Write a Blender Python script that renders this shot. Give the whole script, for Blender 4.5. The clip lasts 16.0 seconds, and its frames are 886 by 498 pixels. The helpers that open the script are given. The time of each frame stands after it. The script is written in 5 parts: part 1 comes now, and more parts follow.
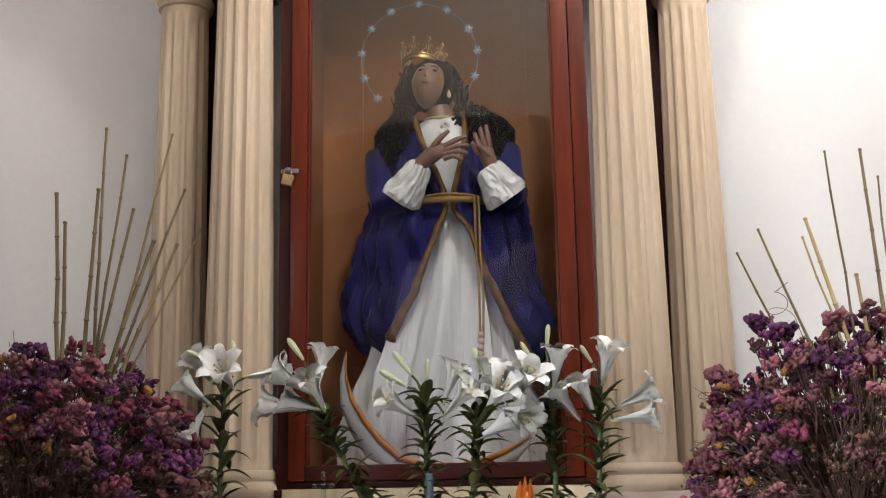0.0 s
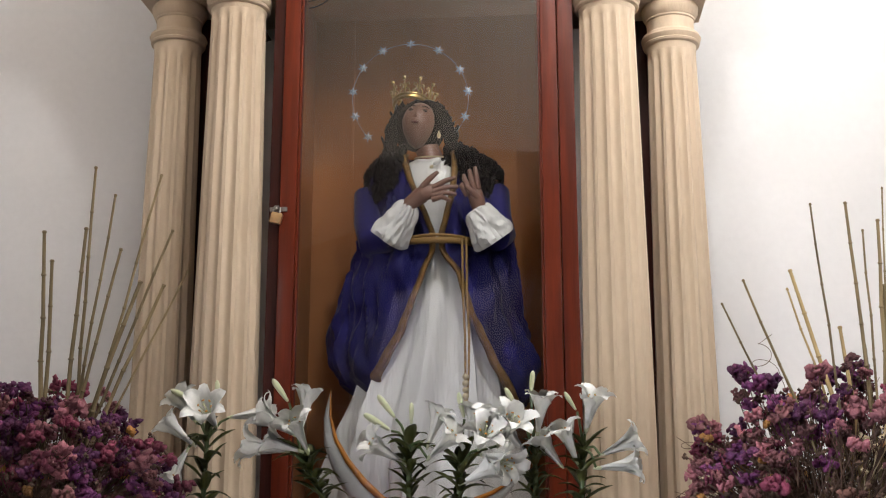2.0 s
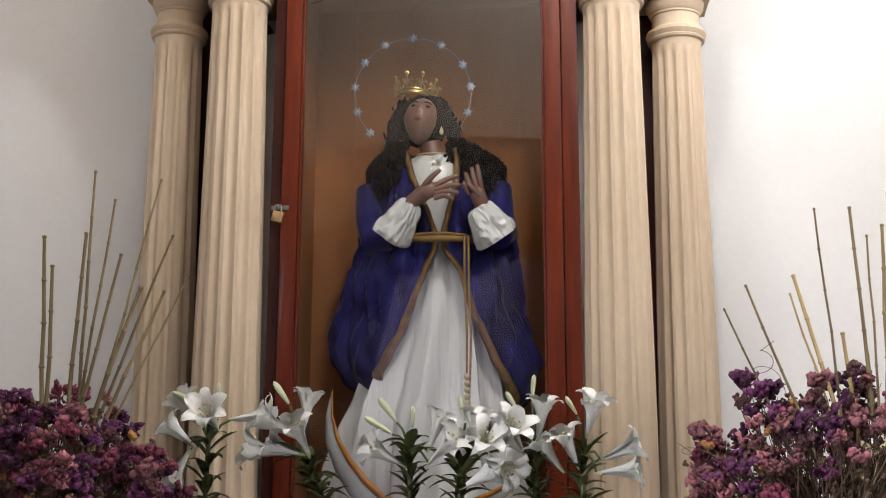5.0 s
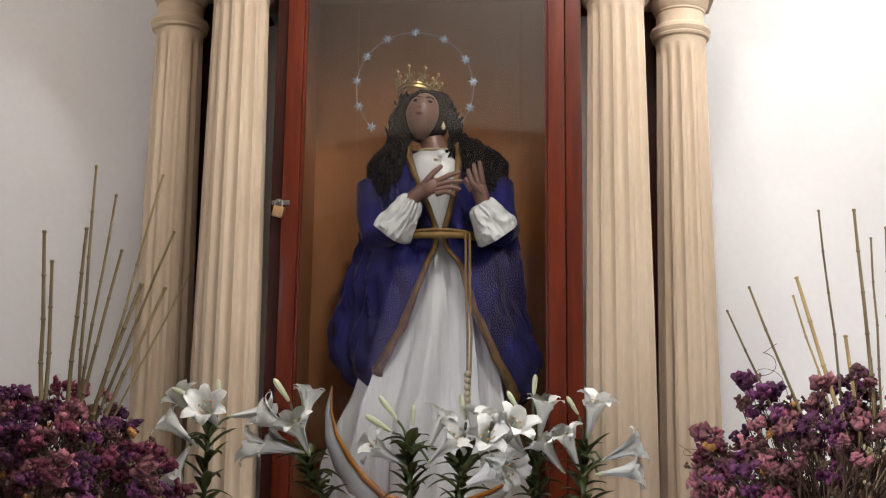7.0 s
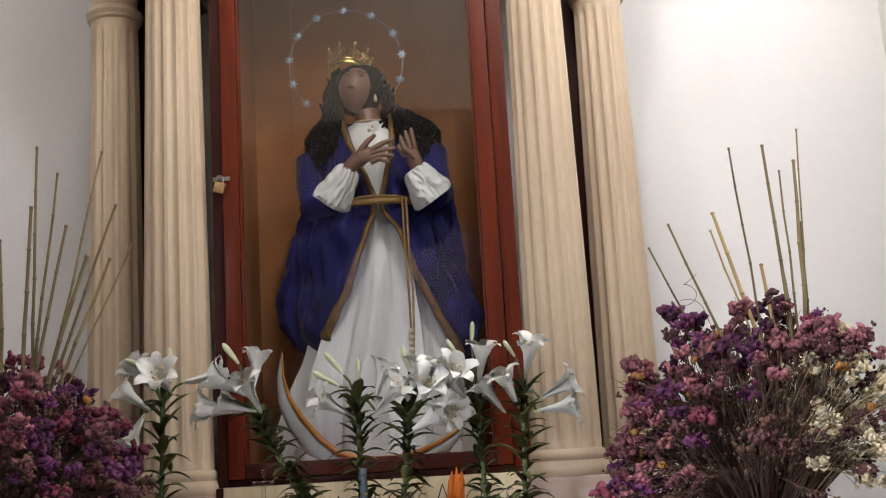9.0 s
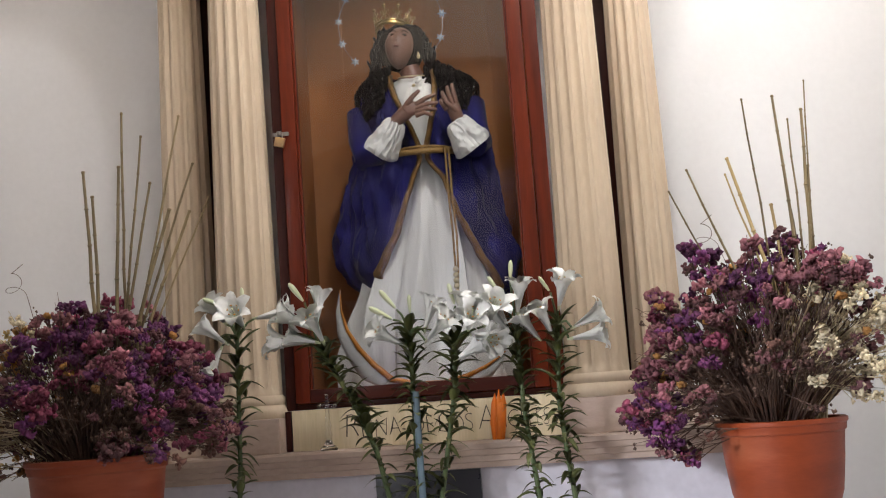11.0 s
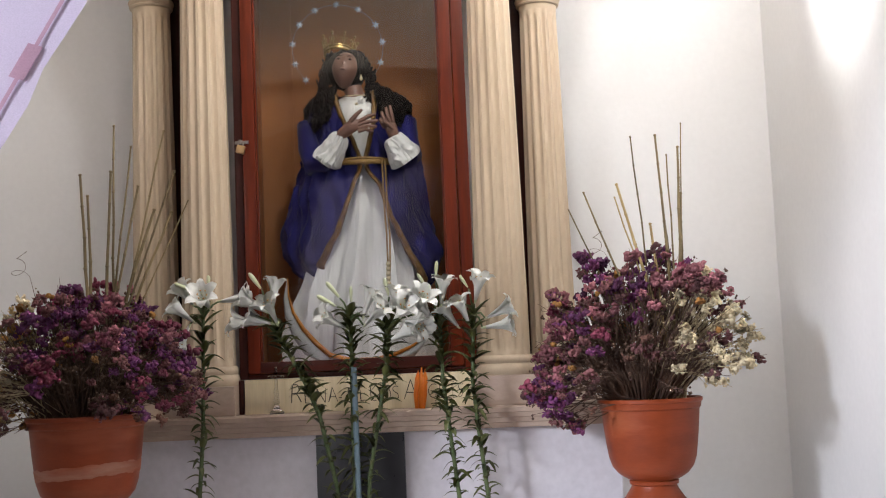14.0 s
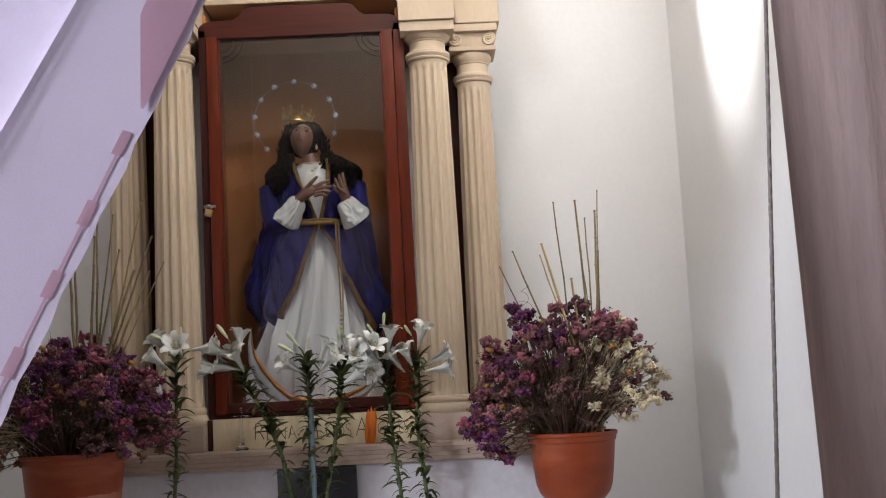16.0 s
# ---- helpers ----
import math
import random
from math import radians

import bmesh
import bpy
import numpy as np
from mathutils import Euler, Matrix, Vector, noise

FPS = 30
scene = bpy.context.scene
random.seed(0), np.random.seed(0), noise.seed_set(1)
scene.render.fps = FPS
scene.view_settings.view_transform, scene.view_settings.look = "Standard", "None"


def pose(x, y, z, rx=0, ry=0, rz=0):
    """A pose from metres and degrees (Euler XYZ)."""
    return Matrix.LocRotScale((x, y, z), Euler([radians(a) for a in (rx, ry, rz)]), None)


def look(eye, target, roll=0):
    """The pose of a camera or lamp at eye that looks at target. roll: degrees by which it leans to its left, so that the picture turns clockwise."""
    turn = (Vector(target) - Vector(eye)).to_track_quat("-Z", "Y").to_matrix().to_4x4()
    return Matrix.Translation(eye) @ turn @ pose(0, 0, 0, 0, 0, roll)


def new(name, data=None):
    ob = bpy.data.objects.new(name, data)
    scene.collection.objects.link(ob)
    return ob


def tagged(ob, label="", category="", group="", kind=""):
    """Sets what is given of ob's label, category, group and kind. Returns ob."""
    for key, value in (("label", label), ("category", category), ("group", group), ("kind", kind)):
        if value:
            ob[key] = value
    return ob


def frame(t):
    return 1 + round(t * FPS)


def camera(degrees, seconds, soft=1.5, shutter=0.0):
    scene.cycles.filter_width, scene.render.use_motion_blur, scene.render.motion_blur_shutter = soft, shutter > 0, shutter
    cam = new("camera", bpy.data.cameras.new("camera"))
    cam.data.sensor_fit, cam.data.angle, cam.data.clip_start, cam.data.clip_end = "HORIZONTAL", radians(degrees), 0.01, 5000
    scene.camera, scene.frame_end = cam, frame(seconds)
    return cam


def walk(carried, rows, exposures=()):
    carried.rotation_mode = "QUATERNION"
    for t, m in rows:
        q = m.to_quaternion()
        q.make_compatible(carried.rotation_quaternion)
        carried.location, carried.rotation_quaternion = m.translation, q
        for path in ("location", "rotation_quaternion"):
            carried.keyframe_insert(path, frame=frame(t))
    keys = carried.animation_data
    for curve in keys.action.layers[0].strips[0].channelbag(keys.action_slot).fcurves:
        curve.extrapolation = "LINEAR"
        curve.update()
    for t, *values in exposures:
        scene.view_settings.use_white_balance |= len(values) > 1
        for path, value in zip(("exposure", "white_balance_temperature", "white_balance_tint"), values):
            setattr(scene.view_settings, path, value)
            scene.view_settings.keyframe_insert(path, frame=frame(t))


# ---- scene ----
cam = camera(42.3, 16.0, soft=1.1)
PATH = [
    (0, (0.296, -2.678, 1.449), (0.1, -0.729, 1.854), -1.0),
    (0.5, (0.319, -2.69, 1.478), (0.118, -0.741, 1.876), -0.7),
    (1, (0.324, -2.69, 1.492), (0.125, -0.742, 1.902), -1.0),
    (1.5, (0.322, -2.696, 1.5), (0.15, -0.747, 1.912), -1.5),
    (2, (0.304, -2.696, 1.502), (0.127, -0.752, 1.938), 0.0),
    (2.5, (0.315, -2.692, 1.508), (0.127, -0.749, 1.941), 0.5),
    (3, (0.303, -2.695, 1.512), (0.119, -0.748, 1.93), 0.2),
    (3.5, (0.307, -2.7, 1.527), (0.107, -0.761, 1.973), 0.7),
    (4, (0.312, -2.707, 1.544), (0.115, -0.768, 1.992), 0.2),
    (4.2, (0.32, -2.705, 1.551), (0.119, -0.763, 1.986), 0.0),
    (6.3, (0.29, -2.698, 1.608), (0.127, -0.736, 1.964), 0.8),
    (6.5, (0.287, -2.696, 1.605), (0.119, -0.736, 1.966), 0.9),
    (7, (0.294, -2.695, 1.609), (0.117, -0.735, 1.964), 0.7),
    (7.5, (0.328, -2.685, 1.595), (0.144, -0.726, 1.953), 0.2),
    (8, (0.361, -2.708, 1.539), (0.263, -0.748, 1.921), -1.1),
    (8.5, (0.4, -2.734, 1.511), (0.216, -0.781, 1.9), -2.3),
    (9, (0.375, -2.782, 1.48), (0.253, -0.819, 1.844), -3.3),
    (9.2, (0.364, -2.814, 1.484), (0.247, -0.841, 1.789), -3.5),
    (11.3, (0.397, -3.121, 1.465), (0.19, -1.144, 1.687), -4.1),
    (11.5, (0.357, -3.15, 1.471), (0.266, -1.161, 1.664), -5.1),
    (12, (0.323, -3.212, 1.471), (0.353, -1.221, 1.651), -2.9),
    (12.5, (0.384, -3.332, 1.455), (0.403, -1.342, 1.65), -2.3),
    (13, (0.403, -3.453, 1.475), (0.329, -1.462, 1.648), -3.2),
    (13.5, (0.362, -3.555, 1.488), (0.227, -1.568, 1.68), -2.5),
    (14, (0.347, -3.66, 1.5), (0.316, -1.669, 1.684), -2.4),
    (14.5, (0.384, -3.758, 1.493), (0.561, -1.774, 1.667), -2.9),
    (15, (0.458, -3.933, 1.52), (0.645, -1.95, 1.701), -2.0),
    (15.5, (0.488, -4.008, 1.529), (0.604, -2.021, 1.726), -2.8),
    (16, (0.394, -4.123, 1.522), (0.44, -2.138, 1.76), -3.0),
]
walk(cam, [(t, look(eye, target, roll)) for t, eye, target, roll in PATH],
     [(0, -0.15), (7.5, -0.15), (8.5, -0.30), (9.0, -0.25), (11.5, -0.08), (12.5, -0.38), (13.5, -0.15), (14.0, -0.15), (14.5, -0.42), (15.5, -0.8), (16.0, -0.65)])

# ---- world and lamps ----
world = bpy.data.worlds.new("world")
scene.world = world
world.use_nodes = True
world.node_tree.nodes["Background"].inputs[0].default_value = (0.55, 0.58, 0.7, 1)
world.node_tree.nodes["Background"].inputs[1].default_value = 0.05
scene.view_settings.exposure = 0.0


def lamp(name, kind, m, energy, color, soft=0.0, cone=0.0, blend=0.0, width=0.0, height=0.0):
    data = bpy.data.lights.new(name, kind)
    data.energy, data.color = energy, color
    if kind == "AREA":
        data.shape, data.size, data.size_y = "RECTANGLE", width, height
    else:
        data.shadow_soft_size = soft
    if kind == "SPOT":
        data.spot_size, data.spot_blend = radians(cone), blend
    ob = new(name, data)
    ob.matrix_world = m
    return ob


# unseen, high in the chapel: beside the arch, fill added for the right wall
lamp("unseen_chapel_lamp", "POINT", pose(1.00, -1.18, 3.25), 25, (0.985, 0.985, 1.0), soft=0.08)
# over the altar: main lamp, placed by the shadow on the left wall
lamp("unseen_chapel_lamp", "POINT", pose(0.45, -1.22, 3.80), 56, (0.995, 0.985, 0.985), soft=0.07)
# over the altar: weak lamp added to leave the rear columns in shade
lamp("unseen_chapel_lamp", "POINT", pose(-0.05, -0.55, 4.30), 9, (1.0, 0.98, 0.96), soft=0.05)
# the spotlight that grazes the side wall
lamp("wall_spotlight", "SPOT", look((0.95, -0.45, 4.2), (1.47, -0.45, 3.45)), 900, (0.98, 0.985, 1.0), soft=0.03, cone=42, blend=0.3)
# spot added to brighten the arch's inner face and its reflection in glass
lamp("arch_fill_spot", "SPOT", look((0.05, -0.50, 4.3), (0.0, -1.40, 3.15)), 120, (1.0, 0.88, 0.75), soft=0.05, cone=75, blend=0.6)
# fills added behind the camera, in the nave, for even frontal light
lamp("nave_fill", "AREA", look((2.3, -6.2, 2.9), (0.2, 0, 1.9)), 30, (0.99, 0.98, 0.98), width=0.7, height=0.5)
lamp("nave_fill", "AREA", look((-2.95, -5.8, 2.85), (0.4, 0, 1.9)), 112, (0.97, 0.98, 1.0), width=1.2, height=0.9)
# fill added to brighten the lilac drape and the arch column
lamp("drape_fill", "AREA", look((-2.6, -4.0, 3.2), (0.0, -2.8, 2.3)), 300, (0.84, 0.88, 1.0), width=0.5, height=0.4)

# ---- materials ----
def mat(name, color, rough=0.6, metal=0.0, color2=None, scale=8.0, mix=0.5, fine=120.0, bump=0.1, stretch=(1, 1, 1), spread=0.0, coat=0.0, sheen=0.0, through_light=0.0, stain_or_gleam=None, stain_or_gleam_scale=2.0, spec=0.5, deep=0.004, grain=0.25):
    """A surface with variation at a coarse and a fine scale, and optional stains or painted gleam and spread of tone
    from piece to piece.
    """
    m = bpy.data.materials.new(name)
    m.use_nodes = True
    nt = m.node_tree
    n, l = nt.nodes, nt.links
    b = n["Principled BSDF"]
    b.inputs["Roughness"].default_value, b.inputs["Metallic"].default_value = rough, metal
    b.inputs["Specular IOR Level"].default_value = spec
    b.inputs["Coat Weight"].default_value, b.inputs["Sheen Weight"].default_value = coat, sheen
    tc, mp = n.new("ShaderNodeTexCoord"), n.new("ShaderNodeMapping")
    mp.inputs["Scale"].default_value = stretch
    l.new(tc.outputs["Object"], mp.inputs["Vector"])
    big, small = n.new("ShaderNodeTexNoise"), n.new("ShaderNodeTexNoise")
    big.inputs["Scale"].default_value, big.inputs["Detail"].default_value = scale, 6
    small.inputs["Scale"].default_value, small.inputs["Detail"].default_value = fine, 3
    l.new(mp.outputs[0], big.inputs["Vector"]), l.new(mp.outputs[0], small.inputs["Vector"])
    ramp = n.new("ShaderNodeValToRGB")
    ramp.color_ramp.elements[0].position, ramp.color_ramp.elements[1].position = 0.35, 0.68
    ramp.color_ramp.elements[0].color = (*color, 1)
    c2 = color2 or tuple(c * 0.86 for c in color)
    ramp.color_ramp.elements[1].color = (*[a + (c - a) * mix * 2 if mix < 0.5 else c for a, c in zip(color, c2)], 1)
    l.new(big.outputs["Fac"], ramp.inputs["Fac"])
    out = ramp.outputs["Color"]
    fn = n.new("ShaderNodeMix")
    fn.data_type, fn.blend_type = "RGBA", "MULTIPLY"
    fn.inputs["Factor"].default_value = grain
    l.new(out, fn.inputs["A"]), l.new(small.outputs["Fac"], fn.inputs["B"])
    out = fn.outputs["Result"]
    if stain_or_gleam:
        st, sr, sm = n.new("ShaderNodeTexNoise"), n.new("ShaderNodeValToRGB"), n.new("ShaderNodeMix")
        st.inputs["Scale"].default_value, st.inputs["Detail"].default_value = stain_or_gleam_scale, 8
        l.new(mp.outputs[0], st.inputs["Vector"])
        sr.color_ramp.elements[0].position, sr.color_ramp.elements[1].position = 0.58, 0.75
        l.new(st.outputs["Fac"], sr.inputs["Fac"])
        sm.data_type = "RGBA"
        l.new(sr.outputs["Color"], sm.inputs["Factor"]), l.new(out, sm.inputs["A"])
        sm.inputs["B"].default_value = (*stain_or_gleam, 1)
        out = sm.outputs["Result"]
    if spread:
        info, hsv, mr = n.new("ShaderNodeObjectInfo"), n.new("ShaderNodeHueSaturation"), n.new("ShaderNodeMapRange")
        mr.inputs["To Min"].default_value, mr.inputs["To Max"].default_value = 1 - spread, 1 + spread
        l.new(info.outputs["Random"], mr.inputs["Value"]), l.new(mr.outputs[0], hsv.inputs["Value"]), l.new(out, hsv.inputs["Color"])
        out = hsv.outputs["Color"]
    l.new(out, b.inputs["Base Color"])
    rr = n.new("ShaderNodeMapRange")
    rr.inputs["To Min"].default_value, rr.inputs["To Max"].default_value = max(0.02, rough - 0.1), min(1, rough + 0.1)
    l.new(big.outputs["Fac"], rr.inputs["Value"]), l.new(rr.outputs[0], b.inputs["Roughness"])
    if bump:
        bp = n.new("ShaderNodeBump")
        bp.inputs["Strength"].default_value, bp.inputs["Distance"].default_value = bump, deep
        add = n.new("ShaderNodeMath")
        l.new(big.outputs["Fac"], add.inputs[0]), l.new(small.outputs["Fac"], add.inputs[1])
        l.new(add.outputs[0], bp.inputs["Height"]), l.new(bp.outputs["Normal"], b.inputs["Normal"])
    if through_light:
        tr, mx = n.new("ShaderNodeBsdfTranslucent"), n.new("ShaderNodeMixShader")
        l.new(out, tr.inputs["Color"])
        mx.inputs[0].default_value = through_light
        l.new(b.outputs[0], mx.inputs[1]), l.new(tr.outputs[0], mx.inputs[2])
        l.new(mx.outputs[0], n["Material Output"].inputs["Surface"])
    return m


PLASTER = mat("white_plaster", (0.76, 0.755, 0.75), 0.8, scale=1.6, color2=(0.72, 0.715, 0.71), fine=45, bump=0.10, stain_or_gleam=(0.68, 0.67, 0.66), stain_or_gleam_scale=1.1, grain=0.08)
ALTAR_PAINT = mat("altar_paint", (0.67, 0.64, 0.68), 0.6, scale=2.5, color2=(0.62, 0.59, 0.63), fine=40, bump=0.08)
CANTERA = mat("cream_stone", (0.54, 0.44, 0.325), 0.7, color2=(0.47, 0.37, 0.265), scale=5, fine=90, bump=0.2, stretch=(1, 1, 0.35), stain_or_gleam=(0.44, 0.34, 0.25), stain_or_gleam_scale=3.0, spec=0.25, grain=0.15)
LEDGE_STONE = mat("pink_stone", (0.52, 0.40, 0.32), 0.7, color2=(0.46, 0.345, 0.275), scale=6, fine=90, bump=0.2, stretch=(0.5, 1, 1), stain_or_gleam=(0.40, 0.30, 0.25), stain_or_gleam_scale=4, spec=0.25)
ARCH_STONE = mat("arch_stone", (0.76, 0.69, 0.62), 0.8, color2=(0.70, 0.63, 0.56), scale=3, fine=70, bump=0.2)
NEAR_STONE = mat("mauve_stone", (0.28, 0.20, 0.188), 0.75, color2=(0.215, 0.150, 0.142), scale=7, fine=150, bump=0.5, stretch=(1, 1, 0.14), stain_or_gleam=(0.19, 0.13, 0.125), stain_or_gleam_scale=9)
WOOD_RED = mat("red_varnished_wood", (0.135, 0.021, 0.007), 0.36, color2=(0.085, 0.013, 0.005), scale=9, fine=60, bump=0.08, stretch=(6, 6, 0.4), coat=0.03, spec=0.14)
WOOD_DARK = mat("dark_varnished_wood", (0.050, 0.011, 0.007), 0.4, color2=(0.03, 0.008, 0.006), scale=9, fine=60, bump=0.05, stretch=(6, 6, 0.4), spec=0.15)
WOOD_RAIL = mat("dark_varnished_rail", (0.070, 0.014, 0.008), 0.4, color2=(0.045, 0.010, 0.007), scale=9, fine=60, bump=0.05, stretch=(0.4, 6, 6), spec=0.18)
CASE_BACK = mat("brown_case_lining", (0.47, 0.20, 0.075), 0.6, color2=(0.40, 0.165, 0.060), scale=3, fine=50, bump=0.06, stretch=(3, 3, 0.4), spec=0.2)
BOARD = mat("cream_board", (0.72, 0.62, 0.42), 0.55, color2=(0.60, 0.49, 0.30), scale=7, fine=60, bump=0.08, stretch=(4, 4, 0.3))
INK = mat("dark_ink", (0.085, 0.075, 0.065), 0.8, bump=0, spec=0.1)
SLAB = mat("black_slab", (0.022, 0.023, 0.028), 0.3, color2=(0.035, 0.035, 0.04), scale=12, fine=200, bump=0.03)
POT_PALE = mat("pale_terracotta", (0.44, 0.21, 0.14), 0.6, color2=(0.36, 0.09, 0.035), scale=14, fine=80, bump=0.2, stretch=(0.5, 0.5, 2.5))
TERRACOTTA = mat("terracotta", (0.30, 0.056, 0.016), 0.45, color2=(0.22, 0.040, 0.012), scale=5, fine=80, bump=0.15, stretch=(0.6, 0.6, 2.5), stain_or_gleam=(0.34, 0.10, 0.045), stain_or_gleam_scale=3.5, spec=0.3)
# lighter blue blotches put the gleam of crumpled velvet into the colour
BLUE = mat("blue_velvet", (0.014, 0.012, 0.135), 0.55, color2=(0.006, 0.005, 0.045), scale=6, fine=14, bump=0.2, sheen=0.16, stain_or_gleam=(0.048, 0.044, 0.29), stain_or_gleam_scale=11, spec=0.18, deep=0.008, grain=0.1, stretch=(1.4, 1.4, 0.6))
WHITE_SATIN = mat("white_satin", (0.86, 0.84, 0.82), 0.20, color2=(0.80, 0.78, 0.76), scale=10, fine=34, bump=0.7, deep=0.008, stretch=(1.6, 1.6, 0.35), grain=0.05)
GOLD_TRIM = mat("gold_braid", (0.30, 0.165, 0.045), 0.4, 0.45, color2=(0.12, 0.060, 0.022), scale=45, fine=220, bump=0.8)
GOLD = mat("gilt_metal", (0.58, 0.40, 0.15), 0.34, 0.95, color2=(0.42, 0.27, 0.09), scale=30, fine=120, bump=0.2)
ROPE_GOLD = mat("gold_cord", (0.46, 0.27, 0.09), 0.5, 0.2, color2=(0.28, 0.16, 0.05), scale=90, fine=250, bump=0.6)
SKIN = mat("painted_wood_skin", (0.29, 0.155, 0.115), 0.38, color2=(0.24, 0.120, 0.088), scale=10, fine=80, bump=0.04)
HAIR = mat("dark_hair", (0.010, 0.008, 0.007), 0.6, color2=(0.016, 0.012, 0.010), scale=60, fine=300, bump=0.4, stretch=(3, 3, 0.6), spec=0.12)
LIPS = mat("lip_paint", (0.17, 0.055, 0.045), 0.4, bump=0)
EYE = mat("eye_paint", (0.04, 0.03, 0.028), 0.25, bump=0)
SILVER = mat("silver_metal", (0.78, 0.84, 0.90), 0.25, 0.35, scale=40, bump=0.1)
MOON_ORANGE = mat("orange_gilding", (0.75, 0.28, 0.03), 0.4, 0.15, color2=(0.55, 0.19, 0.03), scale=18, fine=80, bump=0.25)
MOON_WHITE = mat("silvered_wood", (0.68, 0.67, 0.66), 0.45, 0.1, color2=(0.55, 0.53, 0.52), scale=18, fine=80, bump=0.3)
BRASS = mat("worn_brass", (0.55, 0.36, 0.17), 0.4, 0.8, color2=(0.38, 0.24, 0.12), scale=60, bump=0.2)
STEEL = mat("steel", (0.26, 0.24, 0.22), 0.45, 0.8, bump=0)
BEAD = mat("cream_bead", (0.72, 0.60, 0.38), 0.35, bump=0.05)
PETAL = mat("white_petal", (0.93, 0.93, 0.91), 0.45, color2=(0.88, 0.89, 0.83), scale=20, fine=120, bump=0.12, stretch=(1, 1, 0.3), through_light=0.12)
BUD = mat("green_bud", (0.56, 0.62, 0.36), 0.45, color2=(0.74, 0.76, 0.56), scale=14, fine=90, bump=0.15, stretch=(3, 3, 0.4), through_light=0.12)
LEAF = mat("lily_leaf", (0.082, 0.098, 0.028), 0.42, color2=(0.150, 0.155, 0.050), scale=10, fine=90, bump=0.15, spread=0.35, through_light=0.15)
STEM = mat("lily_stem", (0.06, 0.10, 0.03), 0.5, color2=(0.10, 0.13, 0.045), scale=20, fine=90, bump=0.2)
ANTHER = mat("orange_anther", (0.70, 0.34, 0.05), 0.8, bump=0.3)
STRAW = mat("pale_straw", (0.58, 0.48, 0.30), 0.8, color2=(0.30, 0.22, 0.12), scale=20, fine=100, bump=0.3)
TWIG = mat("dry_twig", (0.065, 0.033, 0.023), 0.8, color2=(0.14, 0.078, 0.048), scale=20, fine=100, bump=0.3)
BAMBOO = mat("dry_bamboo", (0.22, 0.165, 0.080), 0.5, color2=(0.13, 0.095, 0.045), scale=12, fine=80, bump=0.2, stretch=(3, 3, 0.6), spread=0.3, spec=0.3)
BAMBOO_PALE = mat("pale_cane", (0.50, 0.37, 0.16), 0.5, color2=(0.36, 0.25, 0.10), scale=12, fine=80, bump=0.2, stretch=(3, 3, 0.6), spread=0.2)
ORANGE = mat("orange_petal", (0.85, 0.22, 0.012), 0.45, color2=(0.78, 0.15, 0.01), scale=10, bump=0.15, stretch=(4, 4, 0.4), through_light=0.2)
FABRIC = mat("lilac_cloth", (0.74, 0.66, 0.80), 0.8, color2=(0.70, 0.62, 0.77), scale=3, fine=700, bump=0.1, through_light=0.05)
FABRIC_PINK = mat("pink_cloth", (0.64, 0.42, 0.52), 0.8, color2=(0.59, 0.39, 0.48), scale=4, fine=700, bump=0.1, through_light=0.3)
ROPE = mat("grey_rope", (0.30, 0.25, 0.24), 0.85, color2=(0.19, 0.16, 0.155), scale=120, fine=300, bump=0.9)
FLOOR = mat("stone_floor", (0.22, 0.19, 0.17), 0.5, color2=(0.18, 0.15, 0.135), scale=3, fine=60, bump=0.1)
CLOTH = mat("white_tablecloth", (0.78, 0.76, 0.76), 0.85, scale=5, fine=300, bump=0.15)
# for the unseen nave; dark so the case's glass reflects little of it
NAVE = mat("brown_plaster", (0.30, 0.26, 0.23), 0.8, scale=1.5, fine=60, bump=0.12)


def bloom(name, color, color2):
    return mat(name, color, 0.85, color2=color2, scale=30, fine=250, bump=0.7, spread=0.45, through_light=0.12)


PURPLE = bloom("purple_bloom", (0.150, 0.034, 0.140), (0.200, 0.046, 0.120))
MAGENTA = bloom("magenta_bloom", (0.32, 0.055, 0.110), (0.22, 0.045, 0.080))
PINK = bloom("pink_bloom", (0.47, 0.175, 0.205), (0.35, 0.125, 0.150))
MAUVE = bloom("mauve_bloom", (0.26, 0.100, 0.105), (0.17, 0.066, 0.068))
BROWN = bloom("brown_bloom", (0.19, 0.085, 0.060), (0.12, 0.052, 0.038))
OCHRE = bloom("ochre_bloom", (0.52, 0.25, 0.06), (0.36, 0.16, 0.05))
STRAW_BLOOM = bloom("straw_bloom", (0.60, 0.44, 0.20), (0.44, 0.29, 0.11))
CREAM = bloom("cream_bloom", (0.88, 0.77, 0.54), (0.72, 0.58, 0.36))


def glass(name, tint=(1, 1, 1)):
    m = bpy.data.materials.new(name)
    m.use_nodes = True
    n, l = m.node_tree.nodes, m.node_tree.links
    fr, tr, gl, mx = n.new("ShaderNodeFresnel"), n.new("ShaderNodeBsdfTransparent"), n.new("ShaderNodeBsdfGlossy"), n.new("ShaderNodeMixShader")
    fr.inputs["IOR"].default_value = 1.46
    tr.inputs["Color"].default_value = (*tint, 1)
    gl.inputs["Roughness"].default_value = 0.02
    l.new(fr.outputs[0], mx.inputs[0]), l.new(tr.outputs[0], mx.inputs[1]), l.new(gl.outputs[0], mx.inputs[2])
    l.new(mx.outputs[0], n["Material Output"].inputs["Surface"])
    return m


GLASS = glass("case_glass", (0.95, 0.96, 0.95))
CRYSTAL = bpy.data.materials.new("crystal")
CRYSTAL.use_nodes = True
_b = CRYSTAL.node_tree.nodes["Principled BSDF"]
